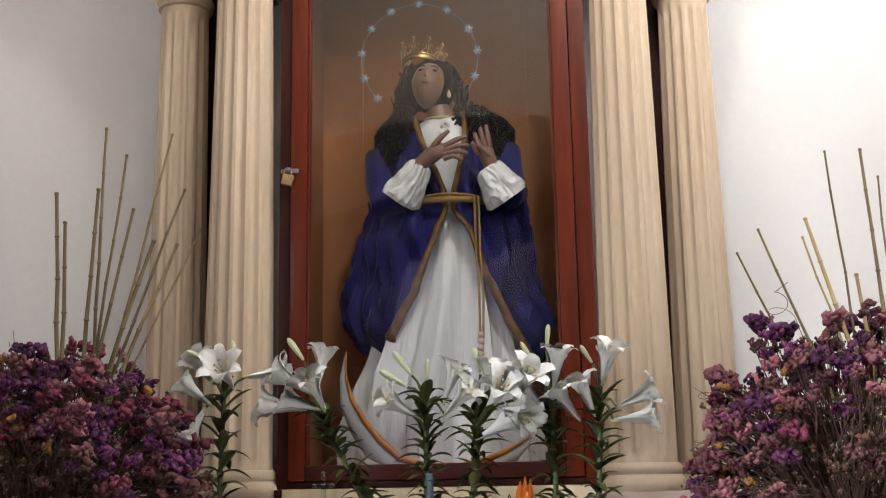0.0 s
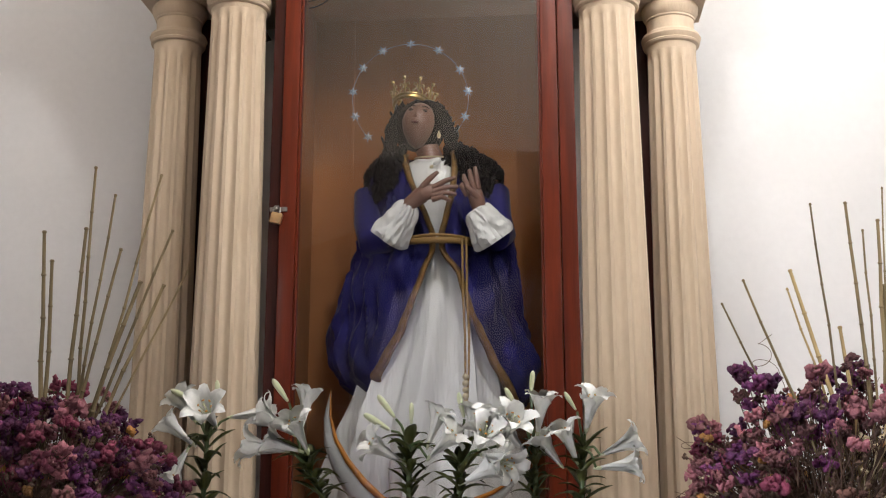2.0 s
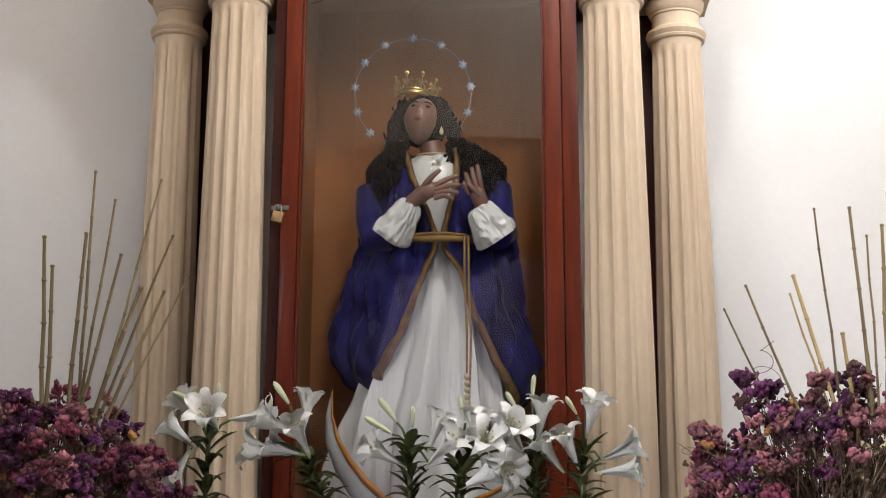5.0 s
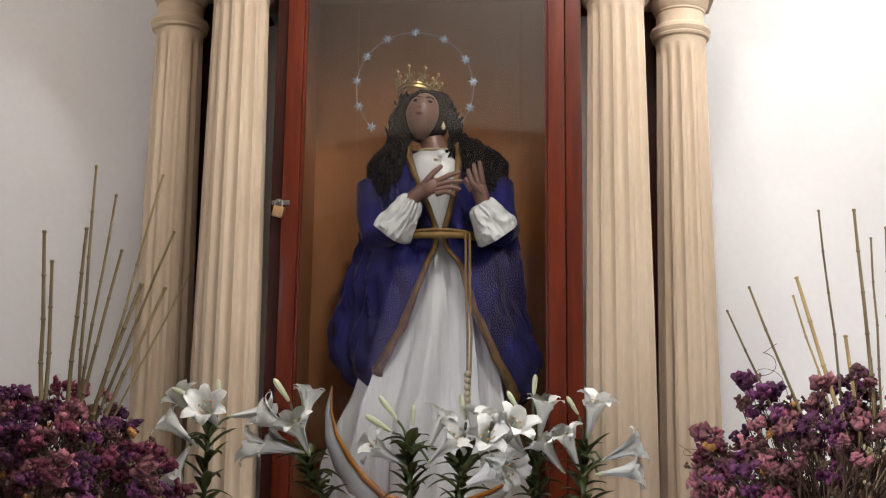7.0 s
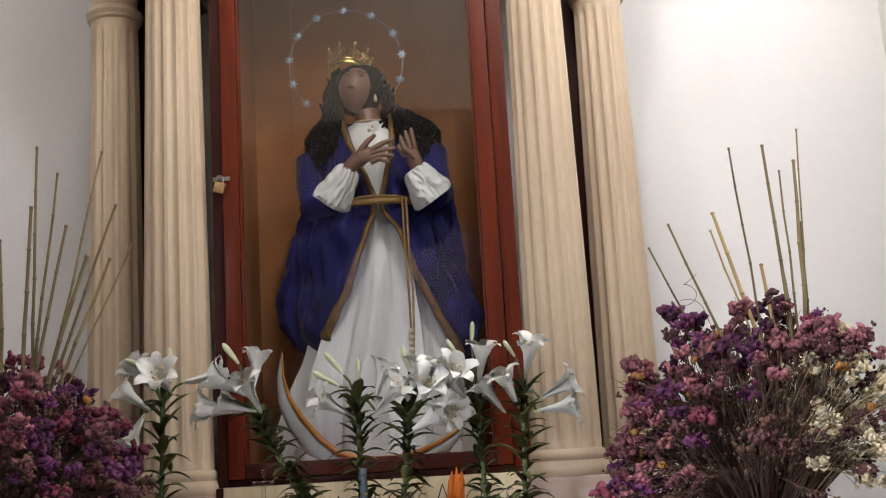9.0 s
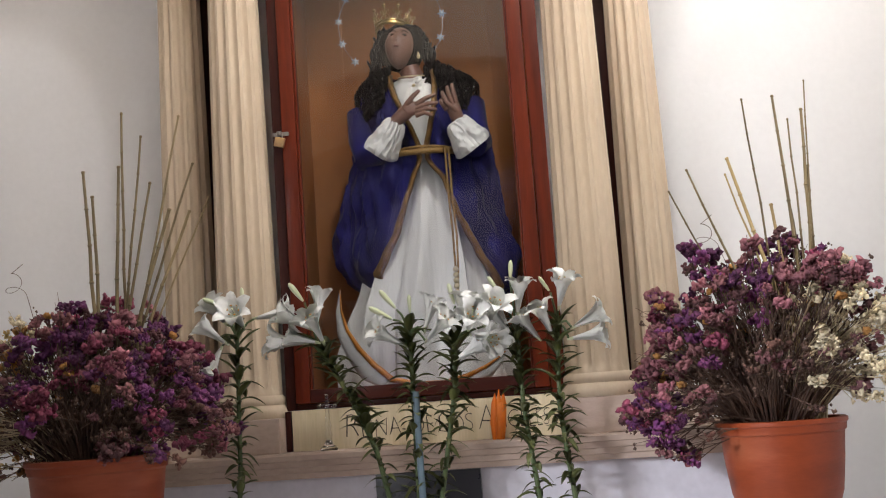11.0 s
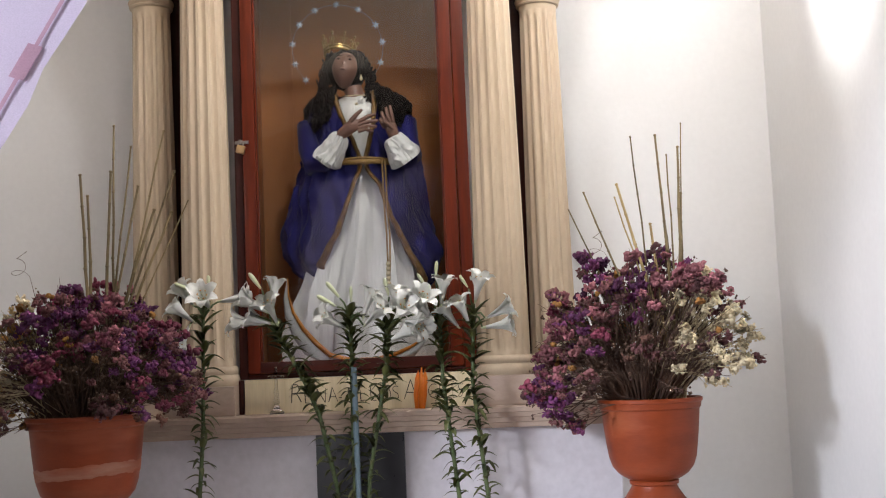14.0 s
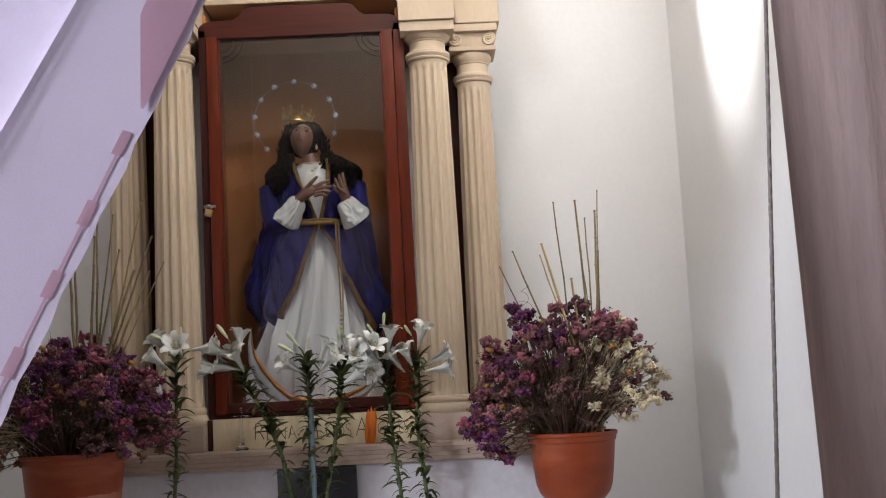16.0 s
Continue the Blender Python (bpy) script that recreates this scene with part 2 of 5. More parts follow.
_b.inputs["Transmission Weight"].default_value, _b.inputs["Roughness"].default_value, _b.inputs["IOR"].default_value = 1.0, 0.03, 1.5
_b.inputs["Base Color"].default_value = (0.92, 0.94, 0.95, 1)


# ---- building tools ----
def thing(name, x=0, y=0, z=0, label="", category="", group="", kind=""):
    ob = new(name)
    ob.empty_display_size = 0.05
    ob.matrix_world = pose(x, y, z)
    return tagged(ob, label, category, group, kind)


def part(name, bm, material, parent=None, label="", smooth=True, at=None):
    """Links a bmesh as one mesh object; its coordinates are the world's unless at gives a pose below the parent."""
    me = bpy.data.meshes.new(name)
    bm.to_mesh(me)
    bm.free()
    for m in (material if isinstance(material, (list, tuple)) else [material]):
        me.materials.append(m)
    if smooth:
        me.shade_smooth()
        me.set_sharp_from_angle(angle=radians(38))
    return hang(name, me, parent, label, at)


def hang(name, me, parent=None, label="", at=None):
    """Another object on the mesh me, below parent."""
    ob = new(name, me)
    if parent is not None:
        ob.parent = parent
        if at is None:
            top = parent.matrix_world if parent.parent is None else parent.parent.matrix_world @ parent.matrix_parent_inverse @ parent.matrix_basis
            ob.matrix_parent_inverse = top.inverted()
        else:
            ob.matrix_basis = at
    elif at is not None:
        ob.matrix_basis = at
    if label:
        tagged(ob, label)
    return ob


def box(bm, x0, x1, y0, y1, z0, z1, bevel=0.0, index=0):
    v = [bm.verts.new(p) for p in ((x0, y0, z0), (x1, y0, z0), (x1, y1, z0), (x0, y1, z0), (x0, y0, z1), (x1, y0, z1), (x1, y1, z1), (x0, y1, z1))]
    f = [bm.faces.new([v[i] for i in q]) for q in ((3, 2, 1, 0), (4, 5, 6, 7), (0, 1, 5, 4), (1, 2, 6, 5), (2, 3, 7, 6), (3, 0, 4, 7))]
    for a in f:
        a.material_index = index
    if bevel:
        bmesh.ops.bevel(bm, geom=list({e for a in f for e in a.edges}), offset=bevel, segments=2, affect="EDGES", profile=0.7)
    return v


def block(x0, x1, y0, y1, z0, z1, bevel=0.0):
    bm = bmesh.new()
    box(bm, x0, x1, y0, y1, z0, z1, bevel)
    return bm


def rings(bm, loops, closed=True, cap=True, index=0):
    """A skin over loops of points, each with the same count."""
    vs = [[bm.verts.new(p) for p in loop] for loop in loops]
    n = len(vs[0])
    for a, b in zip(vs, vs[1:]):
        for i in range(n if closed else n - 1):
            j = (i + 1) % n
            bm.faces.new((a[i], a[j], b[j], b[i])).material_index = index
    if cap and closed:
        bm.faces.new(vs[0][::-1]).material_index = index
        bm.faces.new(vs[-1]).material_index = index
    return vs


def turned(bm, profile, cx=0, cy=0, n=32, cap=True, index=0, wave=None):
    """A turned body from (radius, z) pairs; wave(angle, k) scales the radius."""
    loops = []
    for k, (r, z) in enumerate(profile):
        loops.append([(cx + r * (wave(2 * math.pi * i / n, k) if wave else 1) * math.cos(2 * math.pi * i / n), cy + r * (wave(2 * math.pi * i / n, k) if wave else 1) * math.sin(2 * math.pi * i / n), z) for i in range(n)])
    return rings(bm, loops, True, cap, index)


def tube(bm, points, radii, n=8, cap=True, index=0):
    """A round rod along points, with a radius for each or one for all."""
    pts = [Vector(p) for p in points]
    if not isinstance(radii, (list, tuple)):
        radii = [radii] * len(pts)
    loops, side = [], None
    for i, p in enumerate(pts):
        d = (pts[min(i + 1, len(pts) - 1)] - pts[max(i - 1, 0)]).normalized()
        if side is None:
            side = d.orthogonal().normalized()
        side = (side - d * side.dot(d)).normalized()
        up = d.cross(side)
        loops.append([p + (side * math.cos(a) + up * math.sin(a)) * radii[i] for a in [2 * math.pi * k / n for k in range(n)]])
    return rings(bm, loops, True, cap, index)


BALLS = {}


def blob(bm, center, size, m=None, sub=2, index=0, rough=0.0, seed=0):
    """A rounded lump; m turns it, rough makes it uneven."""
    if sub not in BALLS:
        t = bmesh.new()
        bmesh.ops.create_icosphere(t, subdivisions=sub, radius=1)
        BALLS[sub] = ([v.co.copy() for v in t.verts], [[v.index for v in f.verts] for f in t.faces])
        t.free()
    turn, c = (m or Matrix()).to_3x3(), Vector(center)
    made = []
    for p in BALLS[sub][0]:
        k = 1 + rough * noise.noise(p * 1.7 + Vector((seed, seed * 0.7, 0))) if rough else 1
        made.append(bm.verts.new(c + turn @ Vector((p.x * size[0] * k, p.y * size[1] * k, p.z * size[2] * k))))
    for f in BALLS[sub][1]:
        bm.faces.new([made[i] for i in f]).material_index = index
    return made


def lump(bm, c, r, rnd):
    """A tiny uneven eight-faced lump, cheap enough to sow by the hundred."""
    k = [bm.verts.new((c[0] + r * a * rnd.uniform(0.7, 1.3), c[1] + r * b * rnd.uniform(0.7, 1.3), c[2] + r * d * rnd.uniform(0.8, 1.4))) for a, b, d in ((1, 0, 0), (0, 1, 0), (-1, 0, 0), (0, -1, 0), (0, 0, 1), (0, 0, -1))]
    for i in range(4):
        j = (i + 1) % 4
        bm.faces.new((k[i], k[j], k[4]))
        bm.faces.new((k[j], k[i], k[5]))


def extruded(bm, outline, y0, y1, index=0):
    """A prism from an outline in x and z, between two depths."""
    a, b = [bm.verts.new((x, y0, z)) for x, z in outline], [bm.verts.new((x, y1, z)) for x, z in outline]
    n = len(a)
    bm.faces.new(a).material_index = index
    bm.faces.new(b[::-1]).material_index = index
    for i in range(n):
        bm.faces.new((a[(i + 1) % n], a[i], b[i], b[(i + 1) % n])).material_index = index
    bmesh.ops.recalc_face_normals(bm, faces=bm.faces)


def lerp(table, z):
    """Reads a table of (z, value...) rows between its rows, smoothly."""
    if z <= table[0][0]:
        return table[0][1:]
    for a, b in zip(table, table[1:]):
        if z <= b[0]:
            f = (z - a[0]) / (b[0] - a[0])
            f = f * f * (3 - 2 * f) * 0.4 + f * 0.6
            return tuple(p + (q - p) * f for p, q in zip(a[1:], b[1:]))
    return table[-1][1:]


# ---- the setting ----
WX, WY = 1.47, 0.42          # side walls and back wall of the chapel
TOP = 5.0


def wall(name, bm, material=PLASTER, label="white plastered chapel wall, unevenly painted", category="wall"):
    return tagged(part(name, bm, material, smooth=False), label, category, kind="structure")


# floor and ceiling stay unseen; added to close the room for bounced light
wall("floor", block(-4, 4, -9.2, 1.2, -0.1, 0), FLOOR, "unseen brown stone floor added to close the church", "floor")
wall("ceiling", block(-4, 4, -9.2, 1.2, TOP, TOP + 0.15), NAVE, "unseen brownish ceiling added to close the church", "ceiling")
bm = bmesh.new()
box(bm, -WX, -0.376, WY, WY + 0.3, 0, TOP)
box(bm, 0.376, WX, WY, WY + 0.3, 0, TOP)
box(bm, -0.376, 0.376, WY, WY + 0.3, 0, 1.40)
box(bm, -0.376, 0.376, WY, WY + 0.3, 3.02, TOP)
wall("wall_back", bm)
wall("wall_right", block(WX, WX + 0.2, -1.40, WY + 0.3, 0, TOP))
wall("wall_left", block(-WX - 0.2, -WX, -1.40, WY + 0.3, 0, TOP))
wall("niche_back", block(-0.46, 0.46, 0.721, 0.78, 1.3, 3.1), PLASTER, "shaded plaster at the back of the niche", "wall")

# the thick chancel arch between chapel and nave
half, crown, R = 1.2, 2.80, 2.3
pts = [(x, crown - R + math.sqrt(R * R - x * x)) for x in [half - 2 * half * i / 24 for i in range(25)]]
bm = bmesh.new()
extruded(bm, [(-4, 0), (-4, TOP), (4, TOP), (4, 0), (half + 0.26, 0), (half + 0.26, pts[0][1] - 0.001), *pts, (-half - 0.26, pts[-1][1] - 0.001), (-half - 0.26, 0)], -2.40, -1.40)
wall("arch_wall", bm, ARCH_STONE, "thick cream plastered chancel arch", "arch")
# unseen nave walls, added to close the room for bounced light
bm = block(-4, 4, -9.35, -9.2, 0, TOP)
wall("wall_nave_end", bm, NAVE, "unseen brownish far wall added to close the nave")
wall("wall_nave_right", block(4, 4.15, -9.35, -1.40, 0, TOP), NAVE, "unseen brownish side wall added to close the nave")
wall("wall_nave_left", block(-4.15, -4, -9.35, -1.40, 0, TOP), NAVE, "unseen brownish side wall added to close the nave")


def fluted(cx, cy, z0, z1, r0, r1, flutes, depth, material, name="shaft", parent=None, turn=0.0, steps=14, top_round=0.03):
    """A fluted shaft whose grooves run out in rounded ends."""
    n = flutes * 8
    bm = bmesh.new()
    loops = []
    h = z1 - z0
    zs = [0, 0.012, 0.02, top_round] + [top_round + (h - 2 * top_round) * i / steps for i in range(1, steps + 1)] + [h - 0.02, h - 0.012, h]
    zs = sorted(set(round(z, 4) for z in zs))
    for z in zs:
        f = z / h
        r = r0 + (r1 - r0) * (f ** 1.25)
        e = min(z, h - z)
        g = 0 if e < 0.011 else min(1, math.sqrt((e - 0.010) / max(1e-4, top_round - 0.010)))
        loop = []
        for i in range(n):
            u = (i % 8) / 8
            prof = math.sin(math.pi * (u - 0.19) / 0.62) if 0.19 < u < 0.81 else 0
            rr = r - depth * g * max(0, prof) ** 0.7 + 0.0007 * noise.noise((i * 0.13, z * 7, cx * 3))
            a = 2 * math.pi * i / n + turn
            loop.append((cx + rr * math.cos(a), cy + rr * math.sin(a), z0 + z))
        loops.append(loop)
    rings(bm, loops)
    return part(name, bm, material, parent)


def spiral(bm, cx, cy, cz, r, thick, mirror=1, index=0):
    """A raised scroll in the plane of x and z."""
    pts, rad = [], []
    for i in range(34):
        a = i / 33 * 4.6 * math.pi
        q = r * (1 - 0.80 * i / 33)
        pts.append((cx + mirror * q * math.sin(a), cy, cz + q * math.cos(a)))
        rad.append(thick * (1 - 0.45 * i / 33))
    tube(bm, pts, rad, 6)
    blob(bm, (cx, cy, cz), (r * 0.24, thick * 0.9, r * 0.24), sub=1)


def column_front(sx):
    """Front column of the pair: plinth block, base, fluted shaft, plain bell capital and slab; the left pair stands a little taller."""
    x, up = 0.47 * sx, 0.0 if sx > 0 else 0.034
    c = thing("column", x, 0, 1.43, "cream stone fluted column beside the glass case, standing on the ledge", "column", "altar columns")
    bm = bmesh.new()
    turned(bm, [(0.098, 1.4305), (0.101, 1.438), (0.101, 1.452), (0.095, 1.46), (0.091, 1.466), (0.094, 1.474), (0.093, 1.484), (0.086, 1.492)], x, 0, 40)
    part("base", bm, CANTERA, c)
    fluted(x, 0, 1.492, 2.697 + up, 0.084, 0.069, 14, 0.0095, CANTERA, parent=c, turn=0.1 if sx > 0 else 0.22)
    bm = bmesh.new()
    turned(bm, [(0.069, 2.697), (0.071, 2.704), (0.0715, 2.708), (0.079, 2.711), (0.081, 2.716), (0.077, 2.720), (0.080, 2.7225), (0.084, 2.731), (0.081, 2.741), (0.074, 2.7435), (0.070, 2.746), (0.0675, 2.752), (0.066, 2.755), (0.066, 2.778), (0.069, 2.781), (0.069, 2.785), (0.077, 2.790), (0.084, 2.799), (0.086, 2.806)], x, 0, 44)
    bmesh.ops.translate(bm, verts=bm.verts, vec=(0, 0, up))
    part("capital", bm, CANTERA, c)
    part("abacus", block(x - 0.098, x + 0.098, -0.098, 0.11, 2.806 + up, 2.842 + up, 0.004), CANTERA, c)


def column_rear(sx):
    """Rear column of the pair, with a scrolled capital."""
    x, up = (0.640, 0.0) if sx > 0 else (-0.670, 0.052)
    y = 0.125
    c = thing("column", x, y, 1.43, "cream stone fluted column with a scrolled capital, close to the wall", "column", "altar columns")
    bm = bmesh.new()
    turned(bm, [(0.088, 1.4305), (0.090, 1.438), (0.090, 1.452), (0.084, 1.46), (0.081, 1.466), (0.084, 1.474), (0.082, 1.484), (0.077, 1.492)], x, y, 40)
    part("base", bm, CANTERA, c)
    fluted(x, y, 1.492, 2.635 + up, 0.076, 0.062, 14, 0.0085, CANTERA, parent=c, turn=0.15)
    bm = bmesh.new()
    turned(bm, [(0.062, 2.635), (0.0635, 2.648), (0.064, 2.652), (0.071, 2.655), (0.073, 2.660), (0.0705, 2.663), (0.073, 2.666), (0.0765, 2.674), (0.073, 2.683), (0.066, 2.685), (0.062, 2.690), (0.060, 2.694), (0.060, 2.722), (0.063, 2.7245), (0.063, 2.729), (0.066, 2.732), (0.072, 2.744), (0.0735, 2.757), (0.069, 2.766)], x, y, 44)
    bmesh.ops.translate(bm, verts=bm.verts, vec=(0, 0, up))
    part("capital_bell", bm, CANTERA, c)
    bm = bmesh.new()
    box(bm, x - 0.088, x + 0.088, y - 0.078, y + 0.10, 2.766 + up, 2.782 + up, 0.003)
    box(bm, x - 0.082, x + 0.082, y - 0.066, y + 0.09, 2.780 + up, 2.838 + up, 0.004)
    part("scroll_block", bm, CANTERA, c)
    for s in (-1, 1):
        bm = bmesh.new()
        spiral(bm, x + s * 0.062, y - 0.070, 2.812 + up, 0.025, 0.0066, s)
        part("scroll", bm, CANTERA, c)
    part("abacus", block(x - 0.095, x + 0.095, y - 0.09, WY - 0.003, 2.838 + up, 2.866 + up, 0.004), CANTERA, c)


for s in (-1, 1):
    column_front(s)
    column_rear(s)

# entablature blocks over the column pairs
for s, nm in ((-1, "entablature_left"), (1, "entablature_right")):
    bm = bmesh.new()
    up = 0.0 if s > 0 else 0.052
    x0, x1 = sorted((0.368 * s, 0.572 * s))
    box(bm, x0, x1, -0.11, WY - 0.003, 2.843 + 0.65 * up, 3.10, 0.004)
    x0, x1 = sorted((0.578 * s, (0.745 - 0.5 * up * s) * s + (0 if s > 0 else -0.03)))
    box(bm, x0, x1, 0.03, WY - 0.003, 2.868 + up, 3.10, 0.004)
    x0, x1 = sorted((0.36 * s, 0.80 * s))
    box(bm, x0, x1, -0.14, WY - 0.003, 3.10, 3.22, 0.008)
    wall(nm, bm, CANTERA, "cream stone entablature block over the columns", "entablature")
bm = bmesh.new()
box(bm, -0.36, 0.36, 0.06, WY - 0.003, 2.99, 3.22, 0.006)
wall("lintel", bm, CANTERA, "cream stone lintel over the glass case", "lintel")

# plaster strips behind the columns, rounded at the top
for s, nm in ((-1, "pilaster_left"), (1, "pilaster_right")):
    bm = bmesh.new()
    c, hw = 0.430 * s, 0.054
    extruded(bm, [(c - hw, 1.4305), (c + hw, 1.4305)] + [(c + hw * math.cos(a), 2.745 + hw * 0.6 * math.sin(a)) for a in [math.pi * i / 12 for i in range(13)]], 0.26, WY - 0.003)
    wall(nm, bm, PLASTER, "white plaster strip with a rounded top behind the columns", "pilaster")

# dark strips stand in for the deep shade between the column pairs
for s, nm in ((-1, "shade_strip_left"), (1, "shade_strip_right")):
    x0, x1 = sorted((0.487 * s, 0.60 * s if s > 0 else 0.665 * s))
    wall(nm, block(x0, x1, 0.20, WY - 0.003, 1.4305, 2.842, 0.002), WOOD_DARK, "dark strip standing in for the shade between the columns", "timber strip")

# plinths, ledge and altar front
for s, nm in ((-1, "plinth_left"), (1, "plinth_right")):
    bm = bmesh.new()
    x0, x1 = sorted((0.372 * s, 0.582 * s))
    box(bm, x0, x1, -0.098, WY - 0.003, 1.338, 1.430, 0.004)
    x0, x1 = sorted((0.584 * s, 0.755 * s))
    box(bm, x0, x1, 0.02, WY - 0.003, 1.338, 1.430, 0.004)
    wall(nm, bm, LEDGE_STONE, "pinkish stone plinth under the columns", "plinth")
bm = bmesh.new()
prof = [(-0.062, 1.270), (-0.098, 1.270), (-0.100, 1.284), (-0.106, 1.287), (-0.108, 1.300), (-0.114, 1.303), (-0.116, 1.316), (-0.122, 1.319), (-0.124, 1.332), (-0.120, 1.3375), (WY - 0.003, 1.3375), (WY - 0.003, 1.270)]
rings(bm, [[(x, y, z) for y, z in prof] for x in (-0.83, -0.4, 0, 0.4, 0.83)])
bmesh.ops.recalc_face_normals(bm, faces=bm.faces)
wall("ledge", bm, LEDGE_STONE, "pinkish stone ledge with a grooved front edge", "ledge")
wall("altar_front", block(-0.815, 0.815, -0.072, WY - 0.003, 0, 1.2695, 0.004), ALTAR_PAINT, "white painted altar front below the ledge", "altar")

# large fluted columns of the arch
for sx in (1, -1):
    x = 1.325 * sx
    c = thing("arch_column", x, -1.93, 0, "mauve-grey weathered stone fluted column under the arch", "column", "arch columns")
    bm = bmesh.new()
    turned(bm, [(0.22, 0.0), (0.22, 0.12), (0.19, 0.14), (0.20, 0.18), (0.178, 0.22)], x, -1.93, 40)
    part("base", bm, NEAR_STONE, c)
    fluted(x, -1.93, 0.22, 2.455, 0.164, 0.196, 20, 0.005, NEAR_STONE, parent=c, turn=0.05, top_round=0.05)


# ---- the glass case ----
case = thing("display_case", 0, 0, 1.447, "red-brown varnished wooden display case with a glass door", "display case")
# outer frame with a raised, shouldered top
for s in (-1, 1):
    x0, x1 = (-0.372, -0.345) if s < 0 else (0.345, 0.384)
    part("post", block(x0, x1, -0.012, 0.06, 1.447, 2.87, 0.003), WOOD_DARK if s < 0 else WOOD_RED, case)
bm = bmesh.new()
top = [(-0.372, 2.842), (0.372, 2.842), (0.372, 2.868)]
top += [(0.372 - 0.05 * (1 - math.cos(a)) - 0.0, 2.868 + 0.035 * math.sin(a)) for a in [radians(d) for d in (20, 45, 70, 90)]]
top += [(0.24, 2.905), (0.215, 2.925), (0.20, 2.945), (0.17, 2.952), (-0.17, 2.952), (-0.20, 2.945), (-0.215, 2.925), (-0.24, 2.905)]
top += [(-0.372 + 0.05 * (1 - math.cos(a)), 2.868 + 0.035 * math.sin(a)) for a in [radians(d) for d in (90, 70, 45, 20)]] + [(-0.372, 2.868)]
extruded(bm, top, -0.012, 0.06)
part("crest", bm, WOOD_RAIL, case)
part("bottom_rail", block(-0.345, 0.345, -0.010, 0.06, 1.447, 1.462, 0.002), WOOD_RAIL, case)
# door: two stiles, two rails, a bead and the pane
door = part("door", block(-0.3425, -0.302, -0.024, 0.012, 1.4645, 2.84, 0.004), WOOD_RED, case, "red varnished door frame")
part("stile", block(0.302, 0.3425, -0.024, 0.012, 1.4645, 2.84, 0.004), WOOD_RED, door)
part("rail", block(-0.302, 0.302, -0.023, 0.011, 1.4645, 1.500, 0.004), WOOD_RAIL, door)
part("rail", block(-0.302, 0.302, -0.023, 0.011, 2.832, 2.8405, 0.003), WOOD_RAIL, door)
for s in (-1, 1):
    x0, x1 = sorted((0.2955 * s, 0.3015 * s))
    part("glazing_bead", block(x0, x1, -0.016, 0.004, 1.501, 2.831, 0.002), WOOD_RED, door)
pane = part("pane", block(-0.2955, 0.2955, -0.004, -0.0035, 1.5005, 2.8315), GLASS, door, "clear glass pane", smooth=False)
pane.visible_shadow = False
# body of the case behind the door
part("case_back", block(-0.372, 0.372, 0.43, 0.445, 1.447, 2.95), CASE_BACK, case, "brown painted back board", smooth=False)
for s in (-1, 1):
    x0, x1 = sorted((0.356 * s, 0.371 * s))
    part("case_side", block(x0, x1, 0.061, 0.4295, 1.447, 2.95), CASE_BACK, case, smooth=False)
part("case_floor", block(-0.3555, 0.3555, 0.013, 0.4295, 1.4625, 1.490), CASE_BACK, case, smooth=False)
part("case_roof", block(-0.3555, 0.3555, 0.061, 0.4295, 2.90, 2.915), CASE_BACK, case, smooth=False)
for k, x in enumerate((-0.245, 0.225)):
    part("batten", block(x - 0.006, x + 0.006, 0.4255, 0.4299, 1.491, 2.899, 0.001), CASE_BACK, case)
# scalloped corner carvings at the head of the pane
for s in (-1, 1):
    bm = bmesh.new()
    for k, r in enumerate((0.085, 0.066, 0.048)):
        tube(bm, [(s * 0.2945 - s * r * math.cos(a), -0.0065, 2.829 - r * math.sin(a)) for a in [radians(d) for d in range(4, 90, 8)]], 0.0013, 6)
    part("corner_scallop", bm, INK, door, "etched scallop in the corner of the glass")

# padlock and hasp on the door
lock = thing("padlock", -0.345, -0.035, 2.185, "small worn brass padlock on a steel hasp of the case door", "padlock")
bm = block(-0.358, -0.331, -0.044, -0.030, 2.170, 2.197, 0.003)
bmesh.ops.rotate(bm, verts=bm.verts, cent=(-0.345, -0.037, 2.19), matrix=Matrix.Rotation(radians(14), 3, "Y"))
part("lock_body", bm, BRASS, lock)
bm = bmesh.new()
tube(bm, [(-0.354, -0.037, 2.196), (-0.355, -0.037, 2.208), (-0.350, -0.036, 2.214), (-0.343, -0.035, 2.214), (-0.338, -0.036, 2.208), (-0.338, -0.037, 2.196)], 0.0022, 8)
part("shackle", bm, STEEL, lock)
bm = bmesh.new()
box(bm, -0.366, -0.322, -0.0275, -0.0245, 2.203, 2.214, 0.001)
tube(bm, [(-0.346, -0.026, 2.210), (-0.346, -0.040, 2.210), (-0.344, -0.040, 2.205)], 0.002, 6)
part("hasp", bm, STEEL, lock)

# painted name board under the case
sign = thing("name_board", 0.02, -0.03, 1.34, "cream wooden board with hand-painted dark lettering, on the ledge", "sign")
part("board", block(-0.352, 0.368, -0.040, -0.022, 1.3385, 1.446, 0.002), BOARD, sign)


